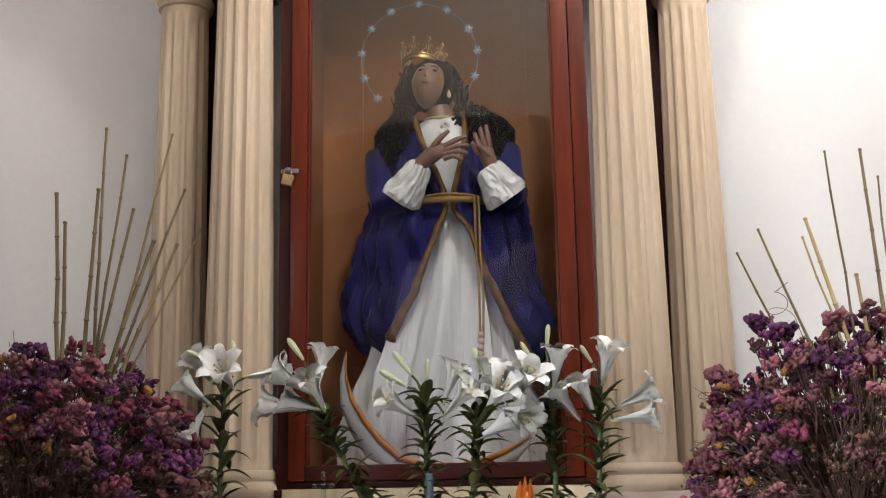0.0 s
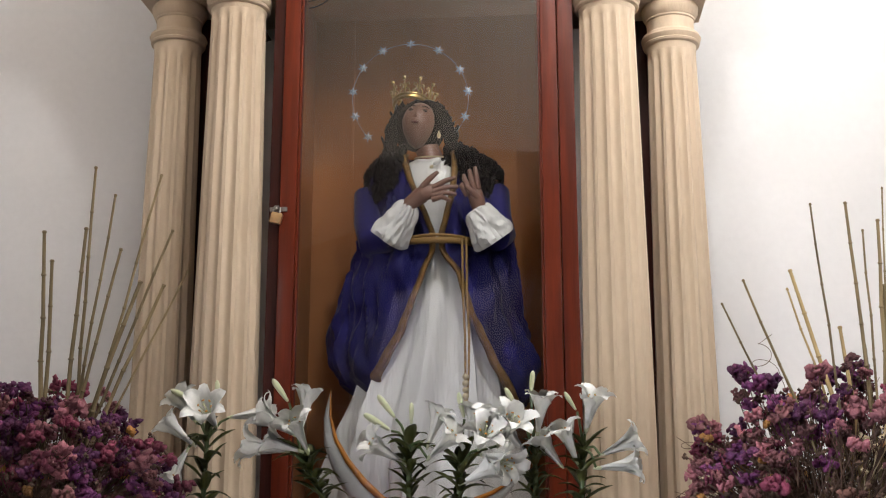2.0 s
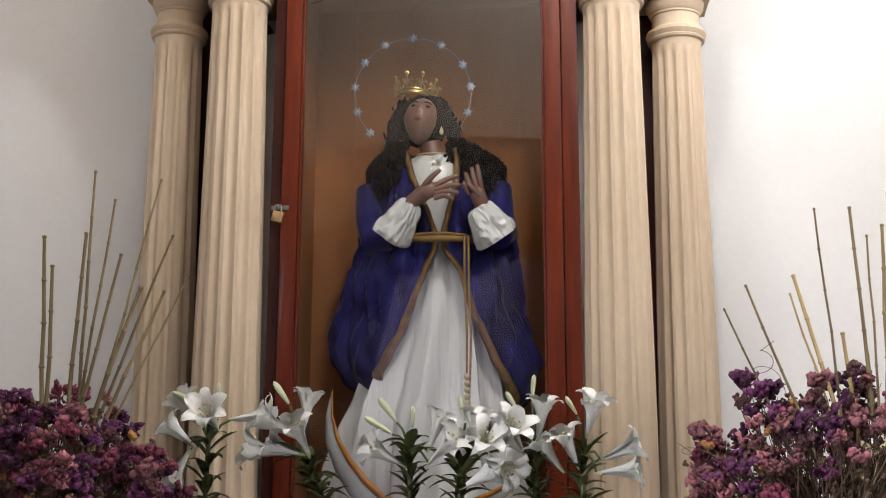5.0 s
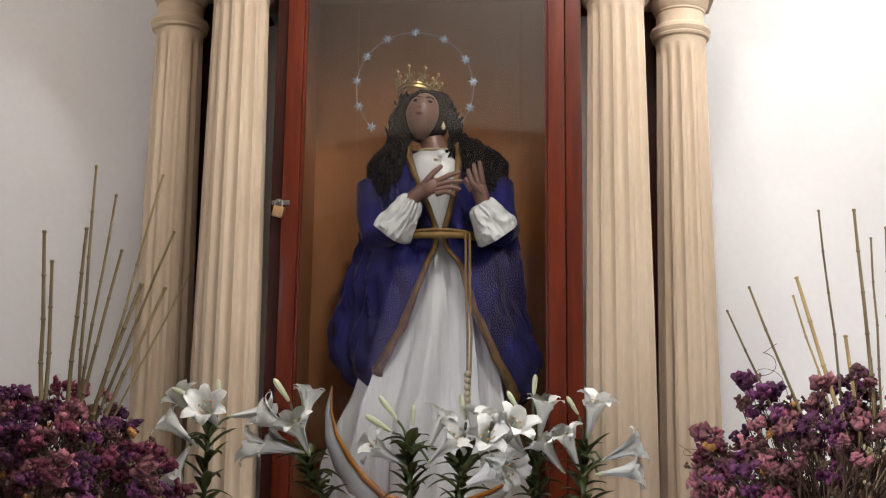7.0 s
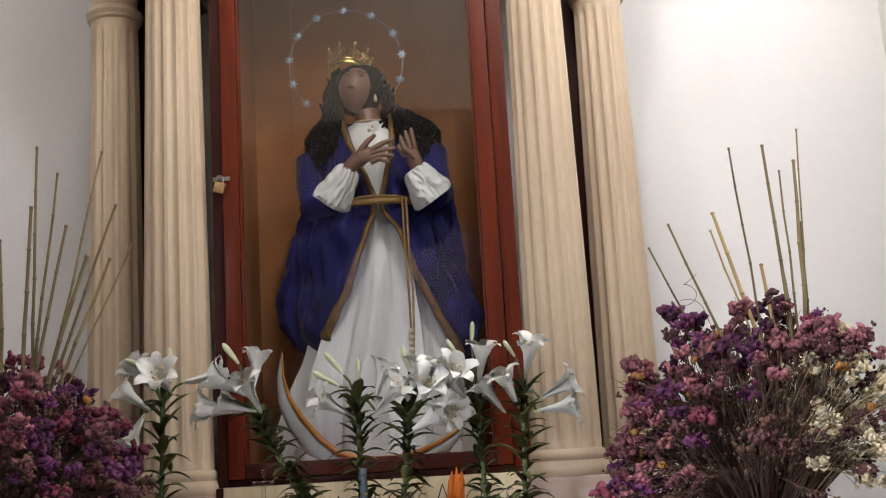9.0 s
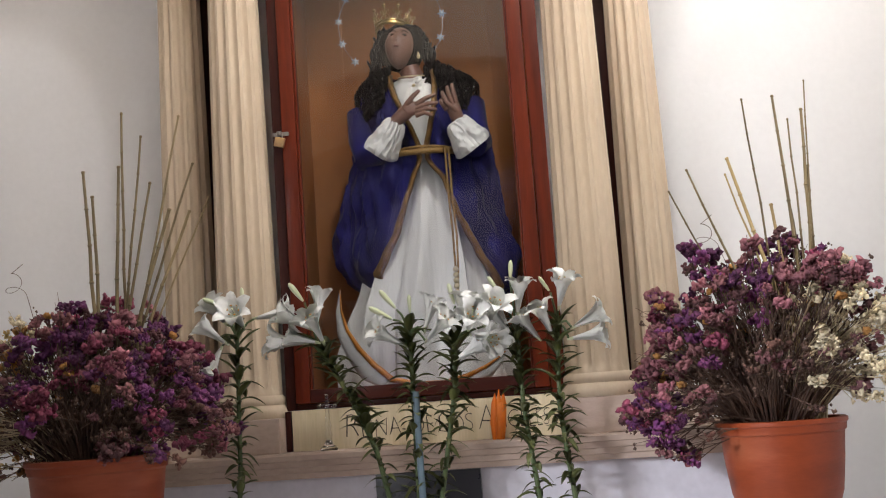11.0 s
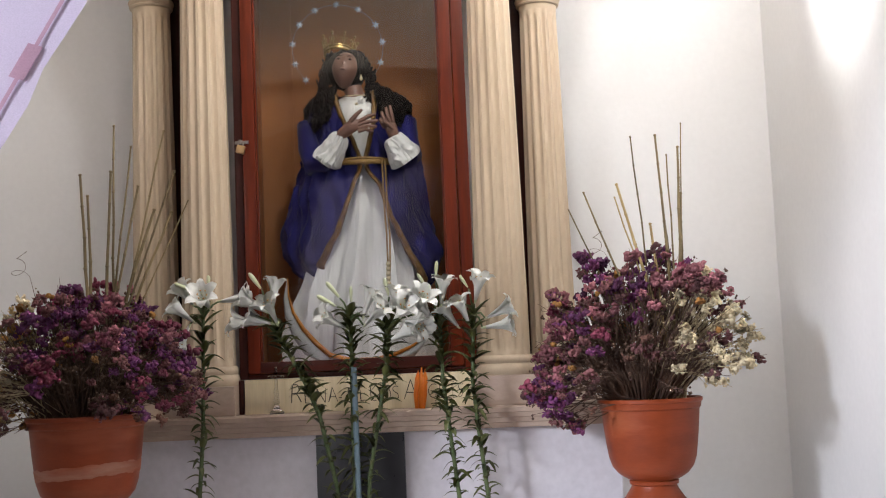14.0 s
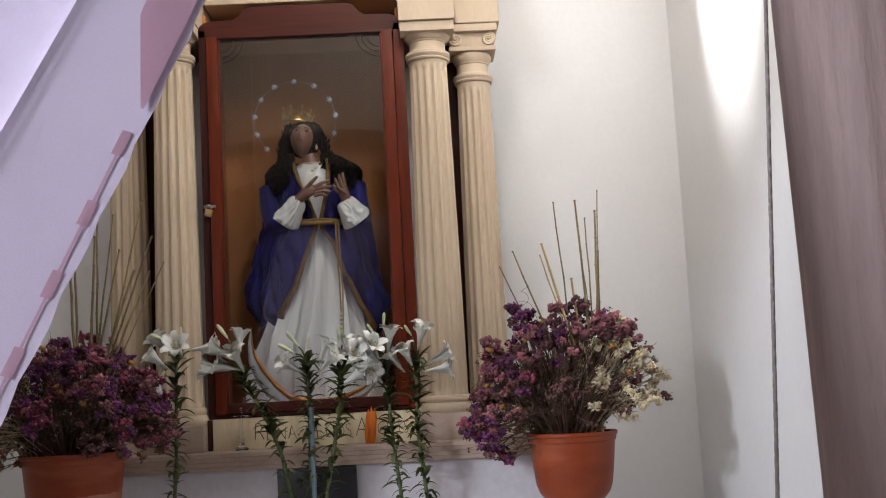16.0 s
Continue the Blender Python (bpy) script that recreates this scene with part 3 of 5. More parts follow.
def lettering(text, x0, x1, z0, tall):
    """Flat raised letters between x0 and x1 on the face of the board."""
    curve = bpy.data.curves.new("lettering", "FONT")
    curve.body, curve.size, curve.extrude, curve.offset = text, 0.07, 0.0004, -0.0019
    tmp = new("lettering", curve)
    bpy.context.view_layer.update()
    me = bpy.data.meshes.new_from_object(tmp.evaluated_get(bpy.context.evaluated_depsgraph_get()))
    bpy.data.objects.remove(tmp)
    xs, ys = [v.co.x for v in me.vertices], [v.co.y for v in me.vertices]
    for v in me.vertices:
        u, w = (v.co.x - min(xs)) / (max(xs) - min(xs)), (v.co.y - min(ys)) / (max(ys) - min(ys))
        x = x0 + (x1 - x0) * u
        v.co = Vector((x + 0.002 * math.sin(w * 3 + x * 70), -0.0406 - v.co.z, z0 + tall * w + 0.002 * math.sin(x * 60)))
    me.materials.clear()
    me.materials.append(INK)
    hang("lettering", me, sign, "dark hand-painted capital letters")


for text, x0, x1, tall in (("R", -0.205, -0.172, 0.060), ("EINA-", -0.164, -0.045, 0.046), ("DE", -0.028, 0.028, 0.044), ("LOS", 0.044, 0.134, 0.042), ("A", 0.150, 0.190, 0.064), ("NGELES", 0.196, 0.335, 0.044)):
    lettering(text, x0, x1, 1.366, tall)
post = tagged(part("wooden_strip", block(-0.371, -0.356, -0.036, -0.020, 1.3385, 1.4455, 0.002), WOOD_DARK), "dark wooden strip beside the name board", "strip")

slab = tagged(part("stone_slab", block(-0.125, 0.148, -0.100, -0.0735, 0.80, 1.2685, 0.002), SLAB), "black polished slab on the altar front", "slab")


# ---- the statue ----
CY = 0.215      # depth of its axis


def statue():
    bm = bmesh.new()
    B, W, G, S, H, L, E, C, P = range(9)   # blue, white, braid, skin, hair, lips, eyes, cord, beads
    # white skirt with deep folds
    table = [(1.491, 0.000, 0.228, 0.150), (1.56, -0.004, 0.222, 0.145), (1.68, -0.004, 0.205, 0.135), (1.80, 0.008, 0.178, 0.120), (1.92, 0.022, 0.140, 0.103), (2.04, 0.032, 0.105, 0.090), (2.15, 0.036, 0.085, 0.078)]
    n, loops = 120, []
    for k in range(27):
        z = 1.491 + (2.15 - 1.491) * k / 26
        cx, a, b = lerp(table, z)
        down = (2.15 - z) / 0.66
        loop = []
        for i in range(n):
            t = 2 * math.pi * i / n
            sharp = math.sin(6 * t + 1.3 * math.sin(2 * t) + 0.5 + 0.25 * math.sin(z * 6))
            fold = 1 - 1.7 * abs(sharp) ** 0.8 + 0.22 * math.sin(17 * t + 2.0 * math.sin(3 * t) + down * 1.5)
            w = 0.985 + (0.055 + 0.185 * down) * fold + 0.03 * noise.noise((math.cos(t) * 3, math.sin(t) * 3, z * 9))
            loop.append((cx + a * w * math.cos(t), CY + b * w * math.sin(t), z))
        loops.append(loop)
    rings(bm, loops, index=W)
    # torso under the mantle
    turned(bm, [(0.082, 2.13), (0.086, 2.18), (0.097, 2.25), (0.105, 2.31), (0.098, 2.35), (0.070, 2.385), (0.045, 2.40)], 0.015, CY, 40, index=W)
    for v in bm.verts:
        if v.co.z > 2.12 and v.co.z < 2.41 and abs(v.co.x - 0.015) < 0.12:
            v.co.y = CY + (v.co.y - CY) * 0.78 + 0.0015 * math.sin(v.co.x * 170)
    # mantle: an open shell from the one front edge round the back to the other
    left = [(1.765, 0.205, -0.130), (1.80, 0.232, -0.115), (1.86, 0.254, -0.085), (1.93, 0.254, -0.048), (2.0, 0.240, -0.022), (2.07, 0.222, 0.004), (2.13, 0.210, 0.030), (2.17, 0.204, 0.030), (2.22, 0.196, 0.012), (2.28, 0.176, -0.015), (2.34, 0.150, -0.040), (2.385, 0.110, -0.055), (2.40, 0.080, -0.055)]
    right = [(1.70, 0.235, 0.235), (1.78, 0.266, 0.205), (1.85, 0.272, 0.168), (1.92, 0.254, 0.136), (1.97, 0.240, 0.112), (2.06, 0.230, 0.088), (2.13, 0.224, 0.042), (2.17, 0.218, 0.040), (2.22, 0.206, 0.052), (2.28, 0.190, 0.066), (2.34, 0.165, 0.072), (2.385, 0.115, 0.072), (2.40, 0.080, 0.070)]
    m = 150
    inner, outer = [], []
    rows = 84
    for k in range(rows + 1):
        f = k / rows
        zl, zr = 1.775 + (2.40 - 1.775) * f, 1.715 + (2.40 - 1.715) * f
        wl, el = lerp(left, zl)
        wr, er = lerp(right, zr)
        o, q = [], []
        for i in range(m + 1):
            u = i / m
            g = u * u * (3 - 2 * u)
            z = zl + (zr - zl) * g
            half = wl + (wr - wl) * g
            depth = 0.10 + 0.05 * min(1, (2.42 - z) / 0.3)
            front = 0.128 - 0.035 * max(0, (z - 2.1) / 0.3) - 0.02 * max(0, (1.95 - z) / 0.2)
            # the angle runs from the left front edge over the back to the right front edge
            sl, sr = max(-1, min(1, (el - 0.01) / wl)), max(-1, min(1, (er - 0.01) / wr))
            a0 = 1.5 * math.pi + math.asin(sl)
            a1 = -0.5 * math.pi + math.asin(sr)
            t = a0 + (a1 - a0) * u
            s = math.sin(t)
            low = max(0, (2.12 - z) / 0.4)
            fold = 0.010 * math.sin(7 * t + 2 * math.sin(z * 9)) * (0.3 + low) + 0.005 * math.sin(15 * t + z * 23) + 0.032 * noise.noise((math.cos(t) * 4, s * 4, z * 8)) + 0.014 * noise.noise((math.cos(t) * 10 + z * 6, s * 10, z * 12)) - 0.024 * abs(noise.noise((math.cos(t) * 9 + z * 3, s * 9, z * 5 + 4)))
            fold *= min(1.0, 0.15 + min(u, 1 - u) / 0.05)
            # the cloth billows above its hem
            hem = -0.035 * max(0, 1 - f / 0.06)
            rx, ry = half + fold + hem, (front if s < 0 else depth) + fold + hem
            x, y = 0.01 + rx * math.cos(t), CY + ry * s
            o.append((x, y, z + 0.004 * math.sin(5 * t)))
            q.append((0.01 + (rx - 0.012) * math.cos(t), CY + (ry - 0.012) * s, z + 0.004 * math.sin(5 * t)))
        outer.append(o)
        inner.append(q)
    vo = rings(bm, outer, closed=False, cap=False, index=B)
    vi = rings(bm, inner, closed=False, cap=False, index=B)
    for a, b in zip(range(rows), range(1, rows + 1)):
        bm.faces.new((vo[a][0], vo[b][0], vi[b][0], vi[a][0])).material_index = G
        bm.faces.new((vo[b][m], vo[a][m], vi[a][m], vi[b][m])).material_index = G
    for i in range(m):
        bm.faces.new((vo[0][i + 1], vo[0][i], vi[0][i], vi[0][i + 1])).material_index = B
    # gold braid along both front edges
    for side in (0, m):
        edge = [Vector(o[side]) + Vector((0, -0.006, 0)) for o in outer]
        inward = 1 if side == 0 else -1
        band = [[p + Vector((-inward * off * (1 + (0.7 if side == 0 else 0.3) * max(0, 2.02 - p.z) / 0.22), dy + 0.0015 * noise.noise(p * 90), 0)) for off, dy in ((-0.002, 0.004), (-0.001, -0.002), (0.004, -0.0035), (0.009, -0.0025), (0.013, 0.001), (0.014, 0.006))] for p in edge]
        rings(bm, band, closed=False, cap=False, index=G)
    # dark curls over the shoulders
    rnd = random.Random(5)
    for k in range(1700):
        u = rnd.uniform(-1, 1)
        x = 0.014 + u * 0.182
        top = 2.435 - 0.075 * abs(u) ** 1.5
        z = top - (0.085 + 0.035 * abs(u)) * rnd.random() ** 1.1
        edge = 0.062 + 0.02 * (2.40 - z) / 0.1
        if -edge < x - 0.008 < edge + 0.010:
            continue
        y = CY - 0.110 + 0.105 * abs(u) ** 3.5 + max(0, z - 2.37) * 0.8
        blob(bm, (x, y + rnd.uniform(-0.008, 0.012), z), (rnd.uniform(0.0035, 0.007), 0.010, rnd.uniform(0.007, 0.016)), pose(0, 0, 0, 0, rnd.uniform(-35, 35), 0), 1, H, 0.3, k)
    # head looking up, with hair behind
    tilt = pose(0, 0, 0, -24, 0, 0).to_3x3() @ pose(0, 0, 0, 0, 8, 0).to_3x3()
    hc = Vector((-0.020, CY - 0.045, 2.480))

    def on_face(x, y, z):
        return hc + tilt @ Vector((x, y, z))
    for v in blob(bm, hc, (0.047, 0.055, 0.066), tilt.to_4x4(), sub=3, index=S):
        p = tilt.inverted() @ (v.co - hc)
        if p.z < 0:
            p.x *= 1 + 0.30 * p.z / 0.066
        if p.y < 0:
            p.y -= 0.007 * math.exp(-((p.x / 0.008) ** 2) - (((p.z + 0.004) / 0.016) ** 2))
            p.y += 0.004 * math.exp(-(((abs(p.x) - 0.018) / 0.009) ** 2) - (((p.z - 0.010) / 0.008) ** 2))
        v.co = hc + tilt @ p
    blob(bm, on_face(0, -0.055, -0.008), (0.0055, 0.006, 0.011), tilt.to_4x4(), sub=2, index=S)
    blob(bm, on_face(0, -0.050, -0.032), (0.011, 0.005, 0.0042), tilt.to_4x4(), sub=2, index=L)
    for s in (-1, 1):
        blob(bm, on_face(s * 0.018, -0.0485, 0.010), (0.0075, 0.004, 0.0036), tilt.to_4x4(), sub=2, index=E)
        tube(bm, [on_face(s * 0.008, -0.052, 0.021), on_face(s * 0.018, -0.0505, 0.0245), on_face(s * 0.028, -0.045, 0.021)], 0.0014, 5, index=H)
    tube(bm, [(-0.012, CY - 0.01, 2.45), (0.004, CY - 0.02, 2.41), (0.010, CY - 0.015, 2.37)], [0.032, 0.031, 0.042], 20, index=S)
    blob(bm, hc + Vector((0.004, 0.030, 0.008)), (0.070, 0.058, 0.074), sub=3, index=H, rough=0.12)
    for k in range(800):
        side = -1 if k % 2 else 1
        f = rnd.random()
        z = 2.545 - 0.190 * f
        x = -0.020 + side * (0.044 + 0.022 * math.sin(math.pi * min(1, f * 1.1)) + (0.038 * f if side > 0 else 0.022 * f)) + rnd.gauss(0, 0.008)
        y = CY - 0.028 + 0.03 * rnd.random() - 0.030 * f
        blob(bm, (x, y, z), (rnd.uniform(0.003, 0.006), rnd.uniform(0.006, 0.011), rnd.uniform(0.008, 0.018)), pose(0, 0, 0, 0, rnd.uniform(-25, 25), 0), 1, H, 0.3, k + 9)
    # earring and necklace
    turned(bm, [(0.001, 2.438), (0.0045, 2.441), (0.0055, 2.446), (0.0035, 2.452), (0.001, 2.460)], 0.034, CY - 0.062, 10, index=P)
    tube(bm, [(0.012 + 0.047 * math.cos(a), CY - 0.02 + 0.052 * math.sin(a), 2.394 - 0.008 * -math.sin(a)) for a in [radians(d) for d in range(190, 351, 16)]], 0.0022, 6, index=P)
    # collar with a small bow
    blob(bm, (0.032, CY - 0.084, 2.368), (0.012, 0.005, 0.007), pose(0, 0, 0, 0, -35, 0), 2, W, 0.3)
    blob(bm, (0.018, CY - 0.092, 2.352), (0.006, 0.004, 0.005), None, 2, P, 0.3)
    # wide satin cuffs
    def cuff(a, b, r0, r1, seed):
        a, b = Vector(a), Vector(b)
        d = (b - a).normalized()
        side = d.orthogonal().normalized()
        up = d.cross(side)
        loops = []
        prof = [(0.0, r0 * 0.7), (0.05, r0)] + [(0.1 + 0.8 * i / 15, (r0 + (r1 - r0) * i / 15) * 1.1) for i in range(16)] + [(1.0, r1 * 0.98), (0.97, r1 * 0.85), (0.6, r1 * 0.6)]
        for f, r in prof:
            loops.append([a + (b - a) * f + (side * math.cos(t) + up * math.sin(t)) * r * (1 + 0.10 * math.sin(5 * t + seed + 1.5 * f) + 0.34 * (0.3 - abs(noise.noise((math.cos(t) * 2.6 + f, math.sin(t) * 2.6 + seed, f * 2.4)))) + 0.16 * (0.3 - abs(noise.noise((math.cos(t) * 5, math.sin(t) * 5 + seed, f * 4))))) for t in [2 * math.pi * i / 72 for i in range(72)]])
        rings(bm, loops, index=W)
    yf = CY - 0.165
    cuff((-0.026, yf + 0.005, 2.236), (-0.092, yf + 0.03, 2.150), 0.026, 0.043, 0.4)
    cuff((0.133, yf + 0.010, 2.222), (0.185, yf + 0.035, 2.145), 0.029, 0.047, 2.0)
    # blue upper sleeves
    tube(bm, [(-0.165, CY - 0.02, 2.30), (-0.150, CY - 0.07, 2.21), (-0.13, CY - 0.095, 2.155), (-0.085, yf + 0.045, 2.165)], [0.03, 0.036, 0.044, 0.040], 20, index=B)
    tube(bm, [(0.185, CY - 0.02, 2.30), (0.185, CY - 0.07, 2.22), (0.190, CY - 0.09, 2.17), (0.180, yf + 0.05, 2.16)], [0.03, 0.036, 0.042, 0.040], 20, index=B)
    # wrists, palms and fingers
    tube(bm, [(-0.060, yf + 0.01, 2.20), (-0.026, yf - 0.004, 2.236), (0.002, yf - 0.008, 2.256)], [0.020, 0.018, 0.022], 14, index=S)
    blob(bm, (0.012, yf - 0.008, 2.262), (0.030, 0.012, 0.022), pose(0, 0, 0, 0, -18, 0), 2, S)
    for k, (dx, dz) in enumerate(((0.078, 0.038), (0.084, 0.014), (0.080, -0.006), (0.066, -0.022))):
        tube(bm, [(0.028, yf - 0.010, 2.272 - 0.010 * k), (0.012 + dx * 0.62, yf - 0.016, 2.264 + dz * 0.62 - 0.001 * k), (0.008 + dx, yf - 0.008, 2.260 + dz)], [0.0078, 0.0068, 0.0048], 10, index=S)
    tube(bm, [(0.004, yf - 0.012, 2.275), (0.022, yf - 0.020, 2.293), (0.042, yf - 0.014, 2.312)], [0.0085, 0.0075, 0.005], 10, index=S)
    tube(bm, [(0.160, yf + 0.02, 2.185), (0.144, yf + 0.006, 2.222), (0.138, yf + 0.0, 2.243)], [0.020, 0.018, 0.020], 14, index=S)
    blob(bm, (0.136, yf - 0.004, 2.250), (0.020, 0.013, 0.027), pose(0, 0, 0, 0, -14, 0), 2, S)
    for k, (dx, dz) in enumerate(((-0.002, 0.072), (-0.016, 0.066), (-0.030, 0.052), (-0.034, 0.030))):
        tube(bm, [(0.143 - 0.009 * k, yf - 0.008, 2.268 - 0.006 * k), (0.139 - 0.007 * k + dx * 0.5, yf - 0.018, 2.256 + dz * 0.62), (0.137 + dx, yf - 0.014, 2.250 + dz)], [0.0074, 0.0064, 0.0046], 10, index=S)
    tube(bm, [(0.148, yf - 0.008, 2.240), (0.128, yf - 0.022, 2.258), (0.112, yf - 0.024, 2.272)], [0.008, 0.007, 0.005], 10, index=S)
    # belt and the cord that hangs from it, with wooden beads
    tube(bm, [(0.03 + 0.115 * math.cos(a), CY + 0.02 + 0.172 * math.sin(a), 2.150 + 0.006 * math.cos(a * 2)) for a in [radians(d) for d in range(200, 342, 7)]], 0.0085, 10, index=C)
    for dz in (0.007, -0.007):
        tube(bm, [(0.03 + 0.117 * math.cos(a), CY + 0.017 + 0.172 * math.sin(a), 2.150 + dz) for a in [radians(d) for d in range(200, 342, 7)]], 0.004, 8, index=C)
    for dx in (-0.004, 0.006):
        tube(bm, [(0.104 + dx, yf + 0.02, 2.150), (0.106 + dx, yf + 0.014, 2.0), (0.112 + dx, yf - 0.004, 1.90), (0.112 + dx * 0.7, yf - 0.012, 1.80), (0.110 + dx * 0.4, yf - 0.018, 1.745)], 0.0030, 8, index=C)
    for k in range(5):
        blob(bm, (0.110, yf - 0.022, 1.800 - 0.0155 * k), (0.0085, 0.0085, 0.008), sub=2, index=P)
    return bm


tagged(part("statue", statue(), [BLUE, WHITE_SATIN, GOLD_TRIM, SKIN, HAIR, LIPS, EYE, ROPE_GOLD, BEAD]), "carved religious statue in a blue velvet mantle and white satin gown", "statue")

# crown
crown_ob = thing("crown", -0.046, CY - 0.02, 2.540, "openwork gilt crown on the statue's head", "crown")
tl = pose(-0.044, CY - 0.012, 2.545, -16, 4, 0) @ Matrix.Diagonal((0.86, 0.86, 0.80, 1))
bm = bmesh.new()
for r, z, t in ((0.056, 0.0, 0.0045), (0.058, 0.014, 0.003)):
    tube(bm, [tl @ Vector((r * math.cos(a), r * math.sin(a), z)) for a in [2 * math.pi * i / 36 for i in range(37)]], t, 8)
turned(bm, [(0.0555, 0.0), (0.0575, 0.014), (0.055, 0.014), (0.053, 0.0)], 0, 0, 36, cap=False)
for v in bm.verts:
    if v.co.z < 1:
        v.co = tl @ v.co
part("band", bm, GOLD, crown_ob)
for k in range(9):
    a = 2 * math.pi * k / 9 + 0.2
    bm = bmesh.new()

    def cp(r, da, z):
        return tl @ Vector((r * math.cos(a + da), r * math.sin(a + da), z))
    tube(bm, [cp(0.058, 0, 0.012), cp(0.064, 0.02, 0.035), cp(0.072, 0, 0.060)], [0.0034, 0.0029, 0.0020], 6)
    for s in (-1, 1):
        tube(bm, [cp(0.058, 0.30 * s, 0.014), cp(0.061, 0.22 * s, 0.028), cp(0.064, 0.08 * s, 0.032), cp(0.066, 0.10 * s, 0.044), cp(0.068, 0.22 * s, 0.048), cp(0.066, 0.24 * s, 0.038)], 0.0024, 5)
    blob(bm, cp(0.073, 0, 0.066), (0.0058, 0.004, 0.0066), None, 1)
    part("fleuron", bm, GOLD, crown_ob)

# ring of stars
halo = thing("halo", -0.03, CY - 0.045, 2.41, "thin wire halo set with small silver stars", "halo")
hx, hz, hr = -0.044, 2.557, 0.154
bm = bmesh.new()
tube(bm, [(hx + hr * math.cos(a), CY - 0.045 + 0.01 * math.cos(a), hz + hr * math.sin(a)) for a in [radians(-45 + 270 * i / 54) for i in range(55)]], 0.0006, 5)
part("wire", bm, SILVER, halo)
bm = bmesh.new()
vs = [bm.verts.new((0, -0.006, 0))]
for i in range(12):
    r = 0.0155 if i % 2 == 0 else 0.0066
    vs.append(bm.verts.new((r * math.sin(math.pi * i / 6), 0.0, r * math.cos(math.pi * i / 6))))
bk = bm.verts.new((0, 0.003, 0))
for i in range(12):
    bm.faces.new((vs[0], vs[1 + (i + 1) % 12], vs[1 + i]))
    bm.faces.new((bk, vs[1 + i], vs[1 + (i + 1) % 12]))
star_me = None
for k, d in enumerate((90, 61, 31, 7, -20, 119, 146, 173, 199, 224)):
    a = radians(d)
    p = pose(hx + hr * math.cos(a), CY - 0.047 + 0.01 * math.cos(a), hz + hr * math.sin(a), (k * 17) % 13 - 6, k * 23 % 40, (k * 29) % 30 - 15)
    m = halo.matrix_world.inverted() @ p
    if star_me is None:
        first = part("star", bm, SILVER, halo, at=m, smooth=False)
        star_me = first.data
    else:
        hang("star", star_me, halo, at=m)

# crescent moon at the feet
moon = thing("crescent_moon", -0.02, 0.06, 1.491, "silvered wooden crescent moon with an orange gilded rim", "crescent")
path = [(-0.222, 0.070, 1.772), (-0.222, 0.066, 1.71), (-0.208, 0.060, 1.655), (-0.177, 0.055, 1.600), (-0.138, 0.050, 1.552), (-0.090, 0.047, 1.508), (-0.02, 0.046, 1.488), (0.06, 0.047, 1.488), (0.120, 0.050, 1.504), (0.170, 0.055, 1.526), (0.205, 0.060, 1.548), (0.228, 0.066, 1.568)]


def crescent(bm, offset, width, depth, y):
    loops = []
    for i, p in enumerate(path):
        f = math.sin(math.pi * (i + 0.12) / (len(path) - 0.76))
        a, b = Vector(path[max(i - 1, 0)]), Vector(path[min(i + 1, len(path) - 1)])
        d = (b - a).normalized()
        nrm = Vector((d.z, 0, -d.x)) * -1
        c = Vector(p) + nrm * offset * f + Vector((0, y, 0))
        w, t = max(0.0015, width * f), max(0.0015, depth * f)
        loops.append([c + nrm * w * math.cos(q) + Vector((0, 1, 0)) * t * math.sin(q) for q in [2 * math.pi * j / 12 for j in range(12)]])
    rings(bm, loops)
    for v in bm.verts:
        v.co.z = max(v.co.z, 1.4905)


bm = bmesh.new()
crescent(bm, -0.022, 0.030, 0.014, 0.0)
part("crescent_body", bm, MOON_WHITE, moon)
bm = bmesh.new()
crescent(bm, 0.006, 0.009, 0.009, -0.008)
part("rim", bm, MOON_ORANGE, moon, "orange gilded rim")


# ---- table, pots and flowers ----
table = thing("altar_table", 0.02, -0.46, 0, "table with a white cloth in front of the altar", "table")
part("tablecloth", block(-1.12, 1.16, -0.80, -0.128, 0.62, 0.90, 0.01), CLOTH, table)
for x in (-1.05, 1.09):
    for y in (-0.74, -0.19):
        part("leg", block(x - 0.03, x + 0.03, y - 0.03, y + 0.03, 0.0, 0.619), WOOD_DARK, table)


def stand(x, y, z):
    bm = bmesh.new()
    turned(bm, [(0.15, 0.9005), (0.155, 0.905), (0.155, z - 0.006), (0.150, z - 0.0005)], x, y, 40)
    return tagged(part("round_stand", bm, CLOTH), "round white stand on the table under a flower pot", "stand", "pot stands")


